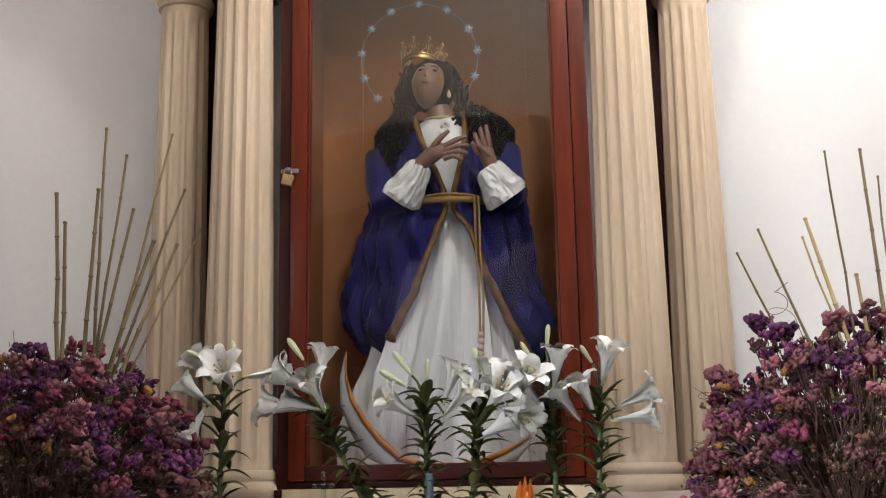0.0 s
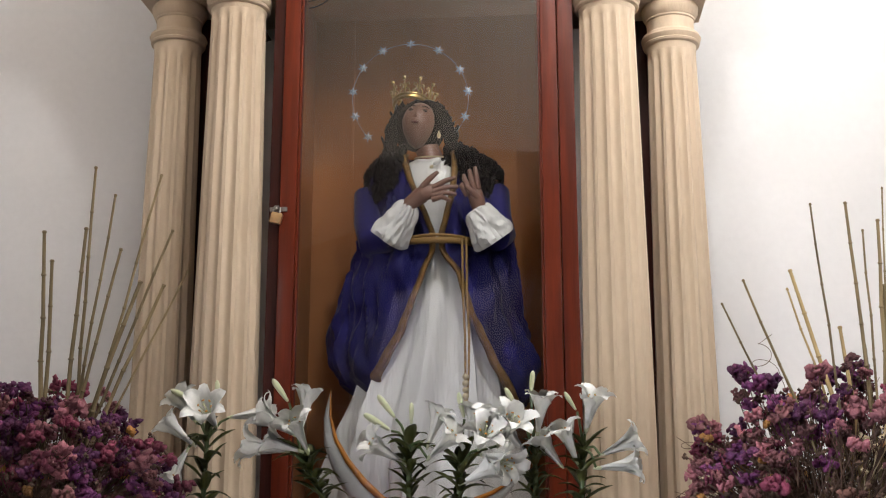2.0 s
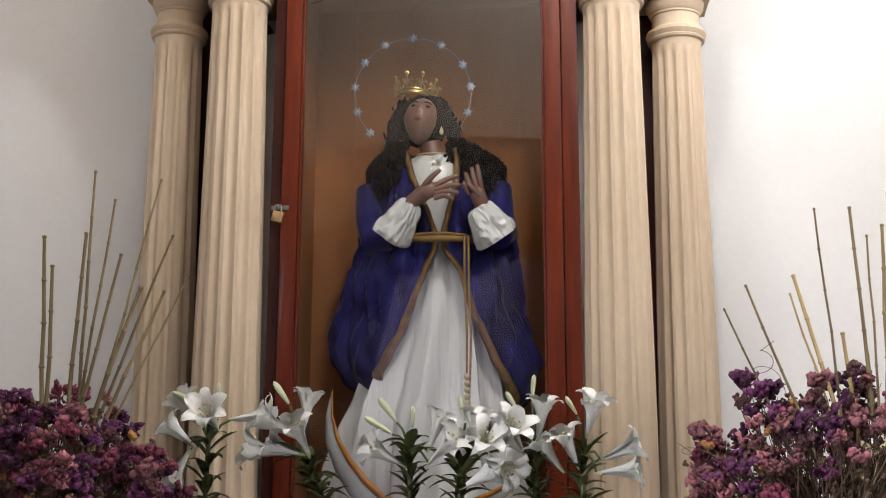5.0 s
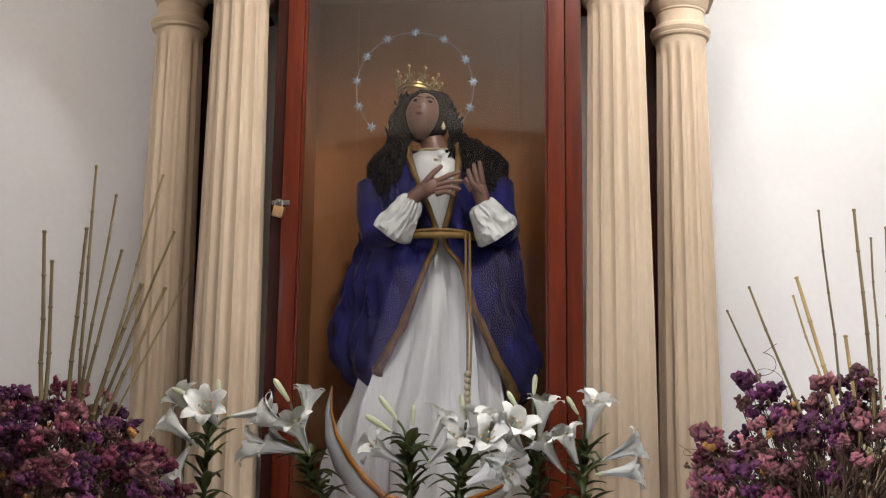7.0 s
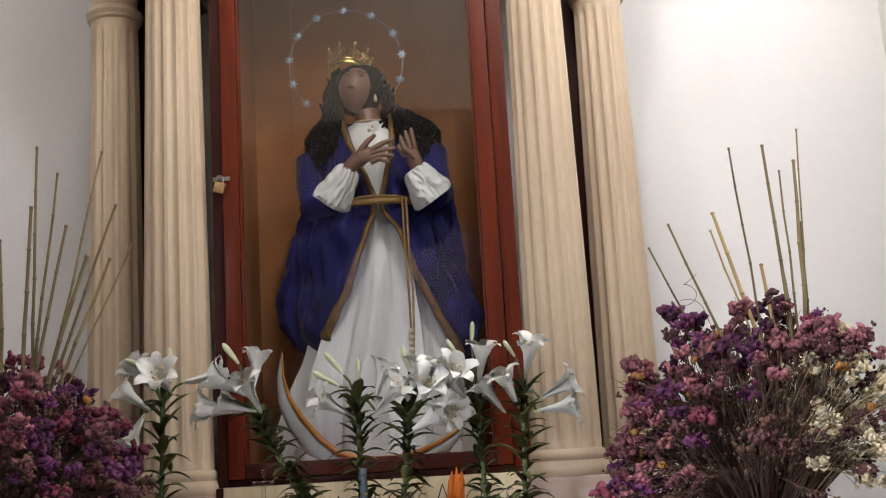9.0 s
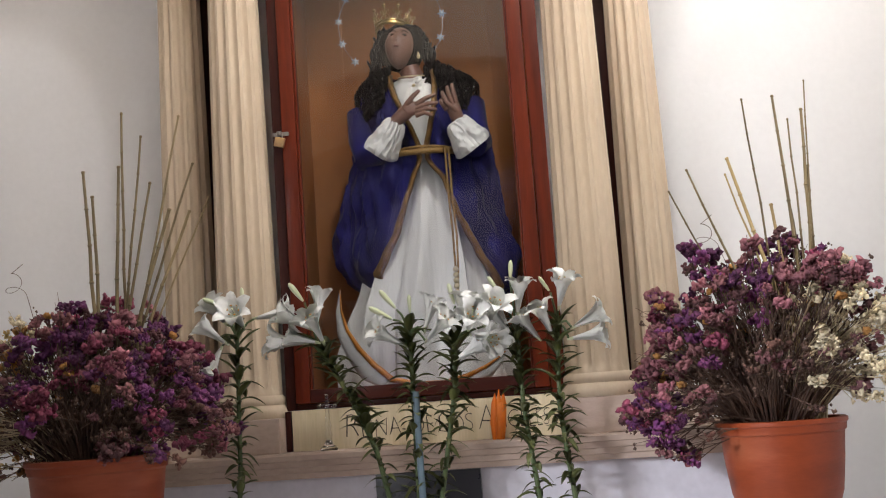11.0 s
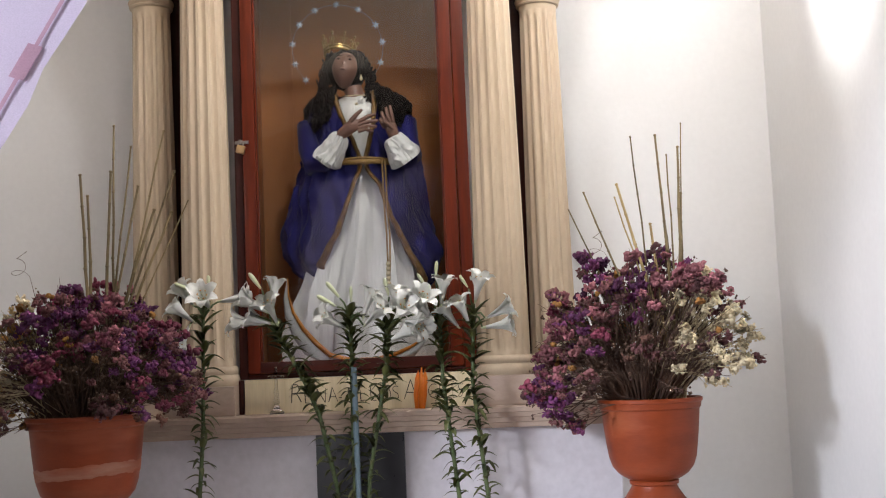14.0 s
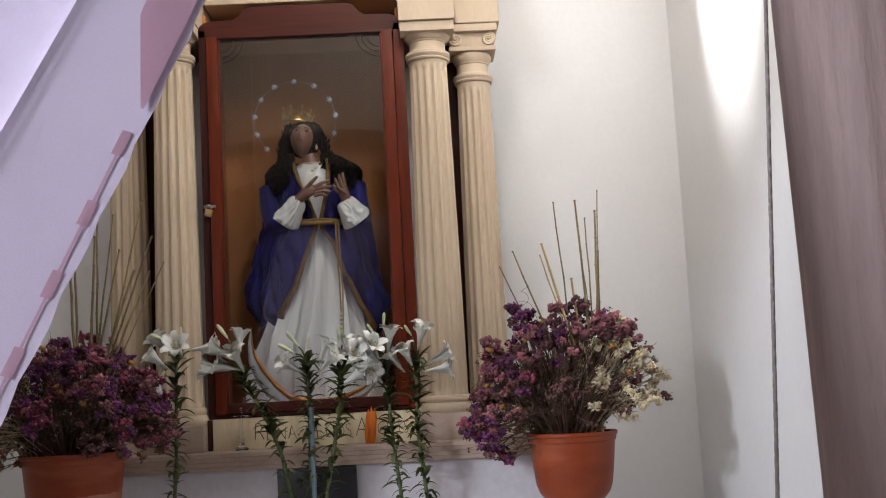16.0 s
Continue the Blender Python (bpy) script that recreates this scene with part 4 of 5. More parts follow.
def pot(x, y, z, r, label, worn=False):
    k = r / 0.151
    p = thing("flower_pot", x, y, z, label, "flower pot", "terracotta pots")
    out = [(0.097, 0.0), (0.098, 0.008), (0.090, 0.022), (0.074, 0.045), (0.066, 0.058), (0.064, 0.064), (0.070, 0.068), (0.071, 0.076), (0.067, 0.079), (0.080, 0.085), (0.100, 0.098), (0.116, 0.118), (0.125, 0.145), (0.130, 0.18), (0.135, 0.22), (0.139, 0.262), (0.141, 0.282)]
    bm = bmesh.new()
    turned(bm, [(a * k, z + b * k) for a, b in out] + [(0.132 * k, z + 0.282 * k), (0.128 * k, z + 0.23 * k)], x, y, 56)
    part("pot_body", bm, TERRACOTTA, p)
    # optional pale band with uneven edges, just proud of the body
    if worn:
        bm = bmesh.new()
        loops = []
        for j in range(9):
            loop = []
            for i in range(96):
                a = 2 * math.pi * i / 96
                mid = 0.172 + 0.010 * math.cos(a + 0.4)
                tall = 0.018 + 0.010 * noise.noise((math.cos(a) * 4, math.sin(a) * 4, 2.0)) + 0.004 * noise.noise((math.cos(a) * 14, math.sin(a) * 14, j * 0.3))
                h = mid + tall * (j / 4 - 1)
                r = lerp([(zz, rr) for rr, zz in out[10:]], h)[0] + (0.0009 if 0 < j < 8 else -0.002)
                loop.append((x + r * k * math.cos(a), y + r * k * math.sin(a), z + h * k))
            loops.append(loop)
        rings(bm, loops, cap=False)
        part("pale_band", bm, POT_PALE, p, "pale uneven band round the pot")
    bm = bmesh.new()
    turned(bm, [(0.1405 * k, z + 0.279 * k), (0.1455 * k, z + 0.284 * k), (0.147 * k, z + 0.298 * k), (0.151 * k, z + 0.302 * k), (0.151 * k, z + 0.310 * k), (0.147 * k, z + 0.3125 * k), (0.135 * k, z + 0.3115 * k), (0.132 * k, z + 0.285 * k)], x, y, 56)
    part("rim", bm, TERRACOTTA, p)
    bm = bmesh.new()
    turned(bm, [(0.129 * k, z + 0.262 * k), (0.05, z + 0.268 * k), (0.001, z + 0.272 * k)], x, y, 30)
    part("soil", bm, TWIG, p, "dark dry filling")
    return p


stand(0.875, -0.30, 1.04)
stand(-0.70, -0.50, 1.04)
pot(0.875, -0.30, 1.04, 0.151, "glazed terracotta goblet flower pot on a round white stand")
pot(-0.70, -0.50, 1.04, 0.163, "terracotta flower pot with a pale band round it", True)

# dried flower heads: a few shapes for each colour, made of small crumpled florets
rnd = random.Random(11)


def floret_mesh(name, material, count, spread, size, flat=0.6):
    bm = bmesh.new()
    for k in range(count):
        d = Vector((rnd.gauss(0, 1), rnd.gauss(0, 1), rnd.gauss(0, 0.8))).normalized() * spread * rnd.uniform(0.25, 1)
        d.z *= flat
        q = pose(0, 0, 0, rnd.uniform(-70, 70), rnd.uniform(-70, 70), rnd.uniform(0, 360)).to_3x3()
        s = size * rnd.uniform(0.65, 1.25)
        # a small open cup of five crumpled petals
        c = bm.verts.new(d + q @ Vector((0, 0, -s * 0.55)))
        rim = [bm.verts.new(d + q @ Vector((s * math.cos(a) * rnd.uniform(0.75, 1.2), s * math.sin(a) * rnd.uniform(0.75, 1.2), s * rnd.uniform(0.0, 0.6)))) for a in [2 * math.pi * i / 7 for i in range(7)]]
        mid = bm.verts.new(d + q @ Vector((0, 0, s * 0.12)))
        for i in range(7):
            bm.faces.new((c, rim[(i + 1) % 7], rim[i]))
            bm.faces.new((mid, rim[i], rim[(i + 1) % 7]))
    me = bpy.data.meshes.new(name)
    bm.to_mesh(me)
    bm.free()
    me.materials.append(material)
    me.shade_smooth()
    return me


HEADS = {}
for key, material, count, spread, size in (("purple", PURPLE, 30, 0.028, 0.0084), ("magenta", MAGENTA, 30, 0.029, 0.0084), ("pink", PINK, 30, 0.027, 0.0084), ("mauve", MAUVE, 26, 0.027, 0.0080), ("brown", BROWN, 20, 0.024, 0.0074), ("ochre", OCHRE, 18, 0.012, 0.0080), ("cream", CREAM, 34, 0.026, 0.0068), ("straw", STRAW_BLOOM, 30, 0.022, 0.0068), ("white", CREAM, 18, 0.016, 0.0066)):
    HEADS[key] = [floret_mesh("flower_head", material, count, spread, size) for _ in range(4)]


def bouquet(x, y, z, wide, tall, pick, droop, label, seed, count=330, lift=0.0):
    """Dried flowers fanning out of a pot's mouth; pick(u, v, depth, patch, rnd) names the colour, droop gives low tufts."""
    rnd = random.Random(seed)
    b = thing("dried_bouquet", x, y, z, label, "dried flowers", "dried bouquets")
    stems, straw = bmesh.new(), bmesh.new()
    heads = []
    for k in range(count):
        a = 2 * math.pi * rnd.random()
        el = math.asin(-0.20 + 1.19 * rnd.random())
        r = rnd.uniform(0.80, 1.08) if rnd.random() < 0.78 else rnd.uniform(0.60, 0.84)
        dx, dy, dz = math.cos(el) * math.cos(a), math.cos(el) * math.sin(a), math.sin(el)
        bump = 1 + 0.20 * noise.noise((dx * 2.3 + seed, dy * 2.3, dz * 2.3))
        p = Vector((x + wide * r * dx * bump, y + wide * 0.8 * r * dy * bump, z + 0.05 + tall * r * max(dz, -0.3) * bump))
        p.z += lift * max(0.0, dx - 0.2)
        if droop and k % 24 == 0:
            cx, cz = droop[(k // 24) % len(droop)]
            p = Vector((cx + rnd.gauss(0, 0.025), y - 0.10 + rnd.gauss(0, 0.03), cz + rnd.gauss(0, 0.022)))
        elif p.z < z + 0.09 and math.hypot(p.x - x, p.y - y) < 0.21:
            continue
        elif el < 0.42 and dy < -0.1 and abs(dx) < 0.60 and rnd.random() < 0.62:
            continue
        patch = noise.noise((p.x * 9 + seed, p.y * 9, p.z * 9))
        kind = pick((p.x - x) / wide, (p.z - z) / tall, (p.y - y) / wide, patch, rnd)
        heads.append((p, kind))
        root = Vector((x + rnd.uniform(-0.07, 0.07) + 0.05 * dx, y + rnd.uniform(-0.06, 0.06), z - 0.03))
        mid = root.lerp(p, 0.55) + Vector((rnd.gauss(0, 0.008) - 0.05 * dx * wide, rnd.gauss(0, 0.008), 0.05 * (1 - dz)))
        own = straw if kind in ("cream", "white", "straw") else stems
        tube(own, [root, mid, p], [0.0017, 0.0014, 0.0009], 4, cap=False)
        for j in range(4):
            q = mid.lerp(p, rnd.uniform(0.1, 0.85))
            tip = q + (p - mid).normalized() * rnd.uniform(0.02, 0.06) + Vector((rnd.gauss(0, 0.014), rnd.gauss(0, 0.014), rnd.gauss(0.004, 0.01)))
            tube(own, [q, tip], [0.0011, 0.0006], 3, cap=False)
            if rnd.random() < 0.35:
                for _ in range(3):
                    lump(own, tip + Vector((rnd.gauss(0, 0.004), rnd.gauss(0, 0.004), rnd.gauss(0, 0.004))), rnd.uniform(0.0025, 0.005), rnd)
    # the dense brown heart of stalks that fan out above the pot's mouth
    for k in range(420):
        a, e = 2 * math.pi * rnd.random(), rnd.random()
        lean = 0.86 * math.sqrt(rnd.random())
        reach = rnd.uniform(0.10, 0.25)
        foot = Vector((x + 0.085 * lean * math.cos(a), y + 0.08 * lean * math.sin(a), z - 0.03))
        p = foot + Vector((reach * 0.95 * lean * math.cos(a), reach * 0.8 * lean * math.sin(a), 0.03 + reach * (1.05 - 0.62 * lean)))
        bend = foot.lerp(p, 0.5) + Vector((rnd.gauss(0, 0.006), rnd.gauss(0, 0.006), 0.018 * lean))
        tube(stems, [foot, bend, p], [0.0019, 0.0015, 0.0009], 4, cap=False)
        for _ in range(2):
            q = p + Vector((rnd.gauss(0, 0.012), rnd.gauss(0, 0.012), rnd.gauss(0, 0.014)))
            lump(stems, q, rnd.uniform(0.003, 0.0065), rnd)
    tagged(part("straw_tangle", straw, STRAW, b, "thin pale straw stems"), kind="stuff")
    tagged(part("stalk_tangle", stems, TWIG, b, "thin dry brown stems"), kind="stuff")
    inv = b.matrix_world.inverted()
    for p, kind in heads:
        s = rnd.uniform(0.50, 1.15)
        m = inv @ pose(*p, rnd.uniform(-50, 50), rnd.uniform(-50, 50), rnd.uniform(0, 360)) @ Matrix.Diagonal((s, s, s, 1))
        hang("flower_head", rnd.choice(HEADS[kind]), b, at=m)
    return b


def pick_right(u, v, d, patch, rnd):
    if u > 0.22 and v < 0.82:
        return rnd.choice(("cream", "cream", "white", "cream", "mauve" if patch > 0 else "ochre"))
    if v > 0.55 and -0.05 < u < 0.45 and patch > -0.05:
        return rnd.choice(("pink", "pink", "pink", "mauve"))
    if u > 0.5:
        return rnd.choice(("pink", "pink", "mauve", "cream"))
    if v < 0.50 and -0.62 < u:
        return rnd.choice(("brown", "brown", "mauve", "brown", "ochre" if patch > 0.1 else "purple"))
    if v < 0.22:
        return rnd.choice(("mauve", "mauve", "pink", "purple", "magenta") if patch > -0.1 else ("purple", "mauve", "purple"))
    if patch > 0.22:
        return rnd.choice(("pink", "mauve", "mauve", "ochre"))
    if patch < -0.12:
        return rnd.choice(("purple", "purple", "purple", "mauve"))
    return rnd.choice(("mauve", "mauve", "purple", "magenta", "ochre", "pink"))


def pick_left(u, v, d, patch, rnd):
    if u < -0.36:
        return rnd.choice(("straw", "straw", "ochre", "cream", "mauve") if patch > -0.2 else ("mauve", "ochre", "straw"))
    if v < 0.34 and rnd.random() < 0.6:
        return rnd.choice(("brown", "mauve", "purple", "brown"))
    if patch > 0.16:
        return rnd.choice(("magenta", "magenta", "pink", "mauve"))
    if patch < -0.14:
        return rnd.choice(("purple", "purple", "purple", "mauve"))
    return rnd.choice(("purple", "magenta", "mauve", "ochre", "mauve", "purple"))


bouquet(0.860, -0.30, 1.36, 0.298, 0.345, pick_right, ((0.62, 1.345), (0.57, 1.41), (0.64, 1.30)), "dried purple, pink and cream everlasting flowers in a flower pot", 3, 520, 0.10)
bouquet(-0.715, -0.50, 1.375, 0.315, 0.305, pick_left, ((-0.92, 1.36), (-0.98, 1.42), (-0.60, 1.41)), "dried purple and magenta flowers with some cream, in a pot", 8, 520)


def cane(base, tip, r, material, label, seed, group):
    """A dry stick with swollen joints and slight kinks at them."""
    rnd = random.Random(seed)
    a, b = Vector(base), Vector(tip)
    long = (b - a).length
    pts, rad = [], []
    count = max(4, int(long / 0.085))
    off = Vector((0, 0, 0))
    for k in range(count + 1):
        f = k / count
        c = a.lerp(b, f) + off * (1 - f) * 2 * f
        d = (b - a).normalized()
        rr = r * (1 - 0.42 * f)
        for df, s in ((-0.004, 1.0), (-0.0015, 1.0), (0.0, 1.45), (0.002, 1.35), (0.004, 1.0)):
            pts.append(c + d * df)
            rad.append(rr * s * 1.2)
        off = Vector((rnd.gauss(0, 0.004), rnd.gauss(0, 0.004), 0))
    bm = bmesh.new()
    tube(bm, pts, rad, 8)
    return tagged(part("cane", bm, material), label, "cane", group)


def through_pot(tip, low, x, y, r):
    """The foot of a cane that leans through the bouquet, inside the pot's mouth."""
    f = (tip[1] - 1.345) / (tip[1] - low[1])
    bx = tip[0] + (low[0] - tip[0]) * f
    return (max(x - r, min(x + r, bx)), y, 1.345)


for k, (tip, low, r) in enumerate((((-0.701, 2.038), (-0.688, 1.702), 0.0052), ((-0.683, 1.979), (-0.680, 1.768), 0.0050), ((-0.619, 2.046), (-0.638, 1.723), 0.0050), ((-0.610, 2.176), (-0.626, 1.745), 0.0040), ((-0.558, 2.111), (-0.614, 1.744), 0.0036), ((-0.542, 2.000), (-0.600, 1.75), 0.0042), ((-0.469, 2.154), (-0.560, 1.776), 0.0034), ((-0.442, 2.039), (-0.540, 1.786), 0.0036), ((-0.496, 1.932), (-0.553, 1.776), 0.0056), ((-0.450, 1.925), (-0.530, 1.75), 0.0046), ((-0.405, 1.955), (-0.50, 1.76), 0.0026))):
    cane((*through_pot(tip, low, -0.70, -0.5, 0.10)[:1], -0.50 + 0.008 * (k % 5), 1.345), (tip[0], -0.53 + 0.006 * (k % 4), tip[1]), r, BAMBOO, "thin dry bamboo cane standing among the dried flowers", k, "canes in the pot with magenta flowers")
for k, (tip, low, r, pale) in enumerate((((0.863, 2.119), (0.882, 1.80), 0.0030, 0), ((0.938, 2.123), (0.951, 1.80), 0.0044, 0), ((0.818, 1.982), (0.871, 1.785), 0.0052, 1), ((0.812, 1.945), (0.876, 1.79), 0.0030, 1), ((0.966, 2.060), (0.984, 1.80), 0.0030, 0), ((1.016, 2.154), (0.992, 1.80), 0.0024, 0), ((1.005, 2.087), (0.994, 1.80), 0.0048, 0), ((1.009, 1.949), (1.003, 1.80), 0.0046, 0), ((0.670, 1.909), (0.737, 1.745), 0.0028, 0), ((0.718, 1.960), (0.797, 1.74), 0.0034, 0), ((0.911, 1.860), (0.916, 1.79), 0.0052, 1), ((0.950, 2.0), (0.978, 1.80), 0.0018, 0))):
    cane((*through_pot(tip, low, 0.875, -0.3, 0.10)[:1], -0.30 + 0.01 * (k % 5) - 0.02, 1.345), (tip[0], -0.30 + 0.012 * (k % 4), tip[1]), r, BAMBOO_PALE if pale else BAMBOO, "pale yellow dry cane standing among the dried flowers" if pale else "thin dry bamboo cane standing among the dried flowers", 40 + k, "canes in the pot with cream flowers")
# curly tendrils
for k, (x, y, z) in enumerate(((0.74, -0.34, 1.78), (0.56, -0.28, 1.47), (-0.86, -0.56, 1.77), (0.60, -0.26, 1.62))):
    bm = bmesh.new()
    tube(bm, [(x + 0.03 * math.cos(a * 1.5) * (1 - a / 9) , y, z - 0.02 + 0.012 * a * 0.8 + 0.02 * math.sin(a * 1.5) * (1 - a / 9)) for a in [i * 0.25 for i in range(28)]] + [(x + 0.02, y, z + 0.06)], 0.0007, 4)
    tube(bm, [(x + 0.03, y, z - 0.02), (x + 0.028 + (0.05 if x > 0 else 0.03), y + 0.02, z - 0.16), (0.84 if x > 0 else -0.74, -0.30 if x > 0 else -0.50, 1.36)], 0.0008, 4)
    tagged(part("tendril", bm, TWIG), "thin curly dry tendril among the dried flowers", "tendril", "tendrils")

# lilies
def petal_mesh(name, width):
    bm = bmesh.new()
    prof = [(0.0, 0.005, 0.000), (0.12, 0.0080, 0.020), (0.28, 0.0125, 0.046), (0.45, 0.018, 0.072), (0.60, 0.025, 0.092), (0.72, 0.034, 0.106), (0.84, 0.045, 0.114), (0.93, 0.055, 0.115), (1.0, 0.062, 0.110)]
    grid = []
    for u, r, z in prof:
        w = width * math.sin(math.pi * min(0.985, 0.13 + 0.80 * u ** 1.0)) ** 0.8 if u < 0.97 else 0.0012
        w = min(w, 0.0035 + r * 0.95)
        row = []
        for j in range(7):
            v = (j - 3) / 3
            rr = r - 0.20 * w * v * v * (1.2 - u) * 2 + 0.10 * w * (abs(v) < 0.1) * -1
            if u < 0.55:
                ang = v * min(0.62, w / max(r, 0.004))
                row.append((r * math.cos(ang), r * math.sin(ang), z))
            else:
                row.append((rr, w * v, z + 0.16 * w * v * v + 0.0015 * math.sin(9 * u + 4 * v)))
        grid.append(row)
    vs = [[bm.verts.new(p) for p in row] for row in grid]
    for a, b in zip(vs, vs[1:]):
        for j in range(6):
            bm.faces.new((a[j], a[j + 1], b[j + 1], b[j]))
    bmesh.ops.solidify(bm, geom=bm.faces[:], thickness=0.0007)
    me = bpy.data.meshes.new(name)
    bm.to_mesh(me)
    bm.free()
    me.materials.append(PETAL)
    me.shade_smooth()
    return me


PETALS = [petal_mesh("petal", 0.0275), petal_mesh("petal", 0.0215)]
bm = bmesh.new()
turned(bm, [(0.0030, -0.012), (0.0045, -0.004), (0.0062, 0.004), (0.0058, 0.016), (0.002, 0.020)], 0, 0, 10)
CUP = bpy.data.meshes.new("flower")
bm.to_mesh(CUP)
bm.free()
CUP.materials.append(BUD)
CUP.shade_smooth()
bm = bmesh.new()
for k in range(6):
    a = 2 * math.pi * k / 6 + 0.3
    tube(bm, [(0.002 * math.cos(a), 0.002 * math.sin(a), 0.02), (0.007 * math.cos(a), 0.007 * math.sin(a), 0.07), (0.016 * math.cos(a), 0.016 * math.sin(a), 0.096)], 0.0008, 4, index=1)
    blob(bm, (0.017 * math.cos(a), 0.017 * math.sin(a), 0.098), (0.0022, 0.0045, 0.0018), pose(0, 0, 0, 0, 0, math.degrees(a)), 1, 0)
tube(bm, [(0, 0, 0.02), (0.001, 0, 0.105)], [0.0012, 0.0009], 5, index=1)
blob(bm, (0.001, 0, 0.106), (0.003, 0.003, 0.002), None, 1, 1)
STAMENS = bpy.data.meshes.new("stamens")
bm.to_mesh(STAMENS)
bm.free()
STAMENS.materials.append(ANTHER), STAMENS.materials.append(BUD)
bm = bmesh.new()
loops = []
for f, r in ((0, 0.003), (0.06, 0.0052), (0.25, 0.0072), (0.5, 0.0092), (0.75, 0.0098), (0.9, 0.0078), (0.98, 0.0035), (1.0, 0.001)):
    loops.append([(r * (1 + 0.10 * math.cos(3 * a)) * math.cos(a), r * (1 + 0.10 * math.cos(3 * a)) * math.sin(a), 0.088 * f) for a in [2 * math.pi * i / 18 for i in range(18)]])
rings(bm, loops)
BUDS = bpy.data.meshes.new("bud")
bm.to_mesh(BUDS)
bm.free()
BUDS.materials.append(BUD)
BUDS.shade_smooth()


def leaf_mesh(length, width, droop):
    bm = bmesh.new()
    rows = []
    for i in range(8):
        u = i / 7
        w = width * math.sin(math.pi * min(0.99, 0.10 + 0.88 * u)) ** 0.75 if u < 1 else 0.0003
        x, z = length * (u - 0.12 * droop * u * u), length * (0.42 * u - droop * u * u)
        rows.append([bm.verts.new((x, -w, z + 0.25 * w)), bm.verts.new((x, 0, z - 0.15 * w)), bm.verts.new((x, w, z + 0.25 * w))])
    for a, b in zip(rows, rows[1:]):
        for j in range(2):
            bm.faces.new((a[j], b[j], b[j + 1], a[j + 1]))
    bmesh.ops.solidify(bm, geom=bm.faces[:], thickness=0.0006)
    me = bpy.data.meshes.new("leaf")
    bm.to_mesh(me)
    bm.free()
    me.materials.append(LEAF)
    me.shade_smooth()
    return me


LEAVES = [leaf_mesh(0.050, 0.0078, 0.6), leaf_mesh(0.058, 0.0088, 0.85), leaf_mesh(0.046, 0.0080, 1.1), leaf_mesh(0.060, 0.0098, 0.3), leaf_mesh(0.042, 0.0072, 1.4)]


def toward(p, d):
    """A pose at p whose z axis runs along d."""
    return Matrix.Translation(p) @ Vector(d).normalized().to_track_quat("Z", "Y").to_matrix().to_4x4()


def lily(path, flowers, buds, label, seed, leaves=58, size=1.0):
    """A cut lily: a bending stem with narrow leaves; flowers and buds as (place, direction, size)."""
    rnd = random.Random(seed)
    base = path[0]
    ob = thing("lily", *base, label, "lily", "cut lilies")
    inv = ob.matrix_world.inverted()
    bm = bmesh.new()
    pts = [Vector(p) for p in path]
    fine = []
    for a, b in zip(pts, pts[1:]):
        fine += [a.lerp(b, f / 6) for f in range(6)]
    fine.append(pts[-1])
    tube(bm, fine, [0.0070 - 0.0020 * i / len(fine) for i in range(len(fine))], 8)
    top = pts[-1]
    for p, d, s in flowers + buds:
        p, d = Vector(p), Vector(d).normalized()
        c = top + Vector((0, 0, -0.012))
        tube(bm, [c, c.lerp(p, 0.55) + Vector((0, 0, 0.010)), p - d * 0.004], [0.0036, 0.0030, 0.0030], 6)
    part("stem", bm, STEM, ob)
    total = len(fine) - 1
    for k in range(leaves):
        f = 0.06 + 0.94 * (k + rnd.random()) / leaves
        f = f ** 0.85
        i = min(total - 1, int(f * total))
        p = fine[i].lerp(fine[i + 1], f * total - i)
        a = k * 137.5 + rnd.uniform(-25, 25)
        s = rnd.uniform(0.75, 1.2) * (0.8 + 0.45 * f)
        hang("leaf", LEAVES[rnd.choice((3, 0, 1)) if f > 0.8 else rnd.randrange(5)], ob, at=inv @ Matrix.Translation(p) @ pose(0, 0, 0, rnd.uniform(-15, 15), -rnd.uniform(0, 28) - 18 * f, a) @ Matrix.Diagonal((s, s, s, 1)))
    for p, d, s in flowers:
        m = inv @ toward(p, d) @ pose(0, 0, 0, 0, 0, rnd.uniform(0, 360)) @ Matrix.Diagonal((s, s, s, 1))
        fl = hang("flower", CUP, ob, "open white lily flower", at=m)
        for k in range(6):
            w = rnd.uniform(0.94, 1.06)
            hang("petal", PETALS[k % 2], fl, at=pose(0, 0, 0, 0, 0, 60 * k + rnd.uniform(-5, 5)) @ pose(0, 0, 0, 0, rnd.uniform(-7, 5), 0) @ Matrix.Diagonal((w, 1, rnd.uniform(0.94, 1.04), 1)))
        hang("pistil", STAMENS, fl, "orange anthers", at=Matrix())
    for p, d, s in buds:
        hang("bud", BUDS, ob, "closed greenish bud", at=inv @ toward(p, d) @ Matrix.Diagonal((s, s, s, 1)))
    return ob


Y = -0.25
TAG = "cut white lily with open flowers and narrow green leaves"
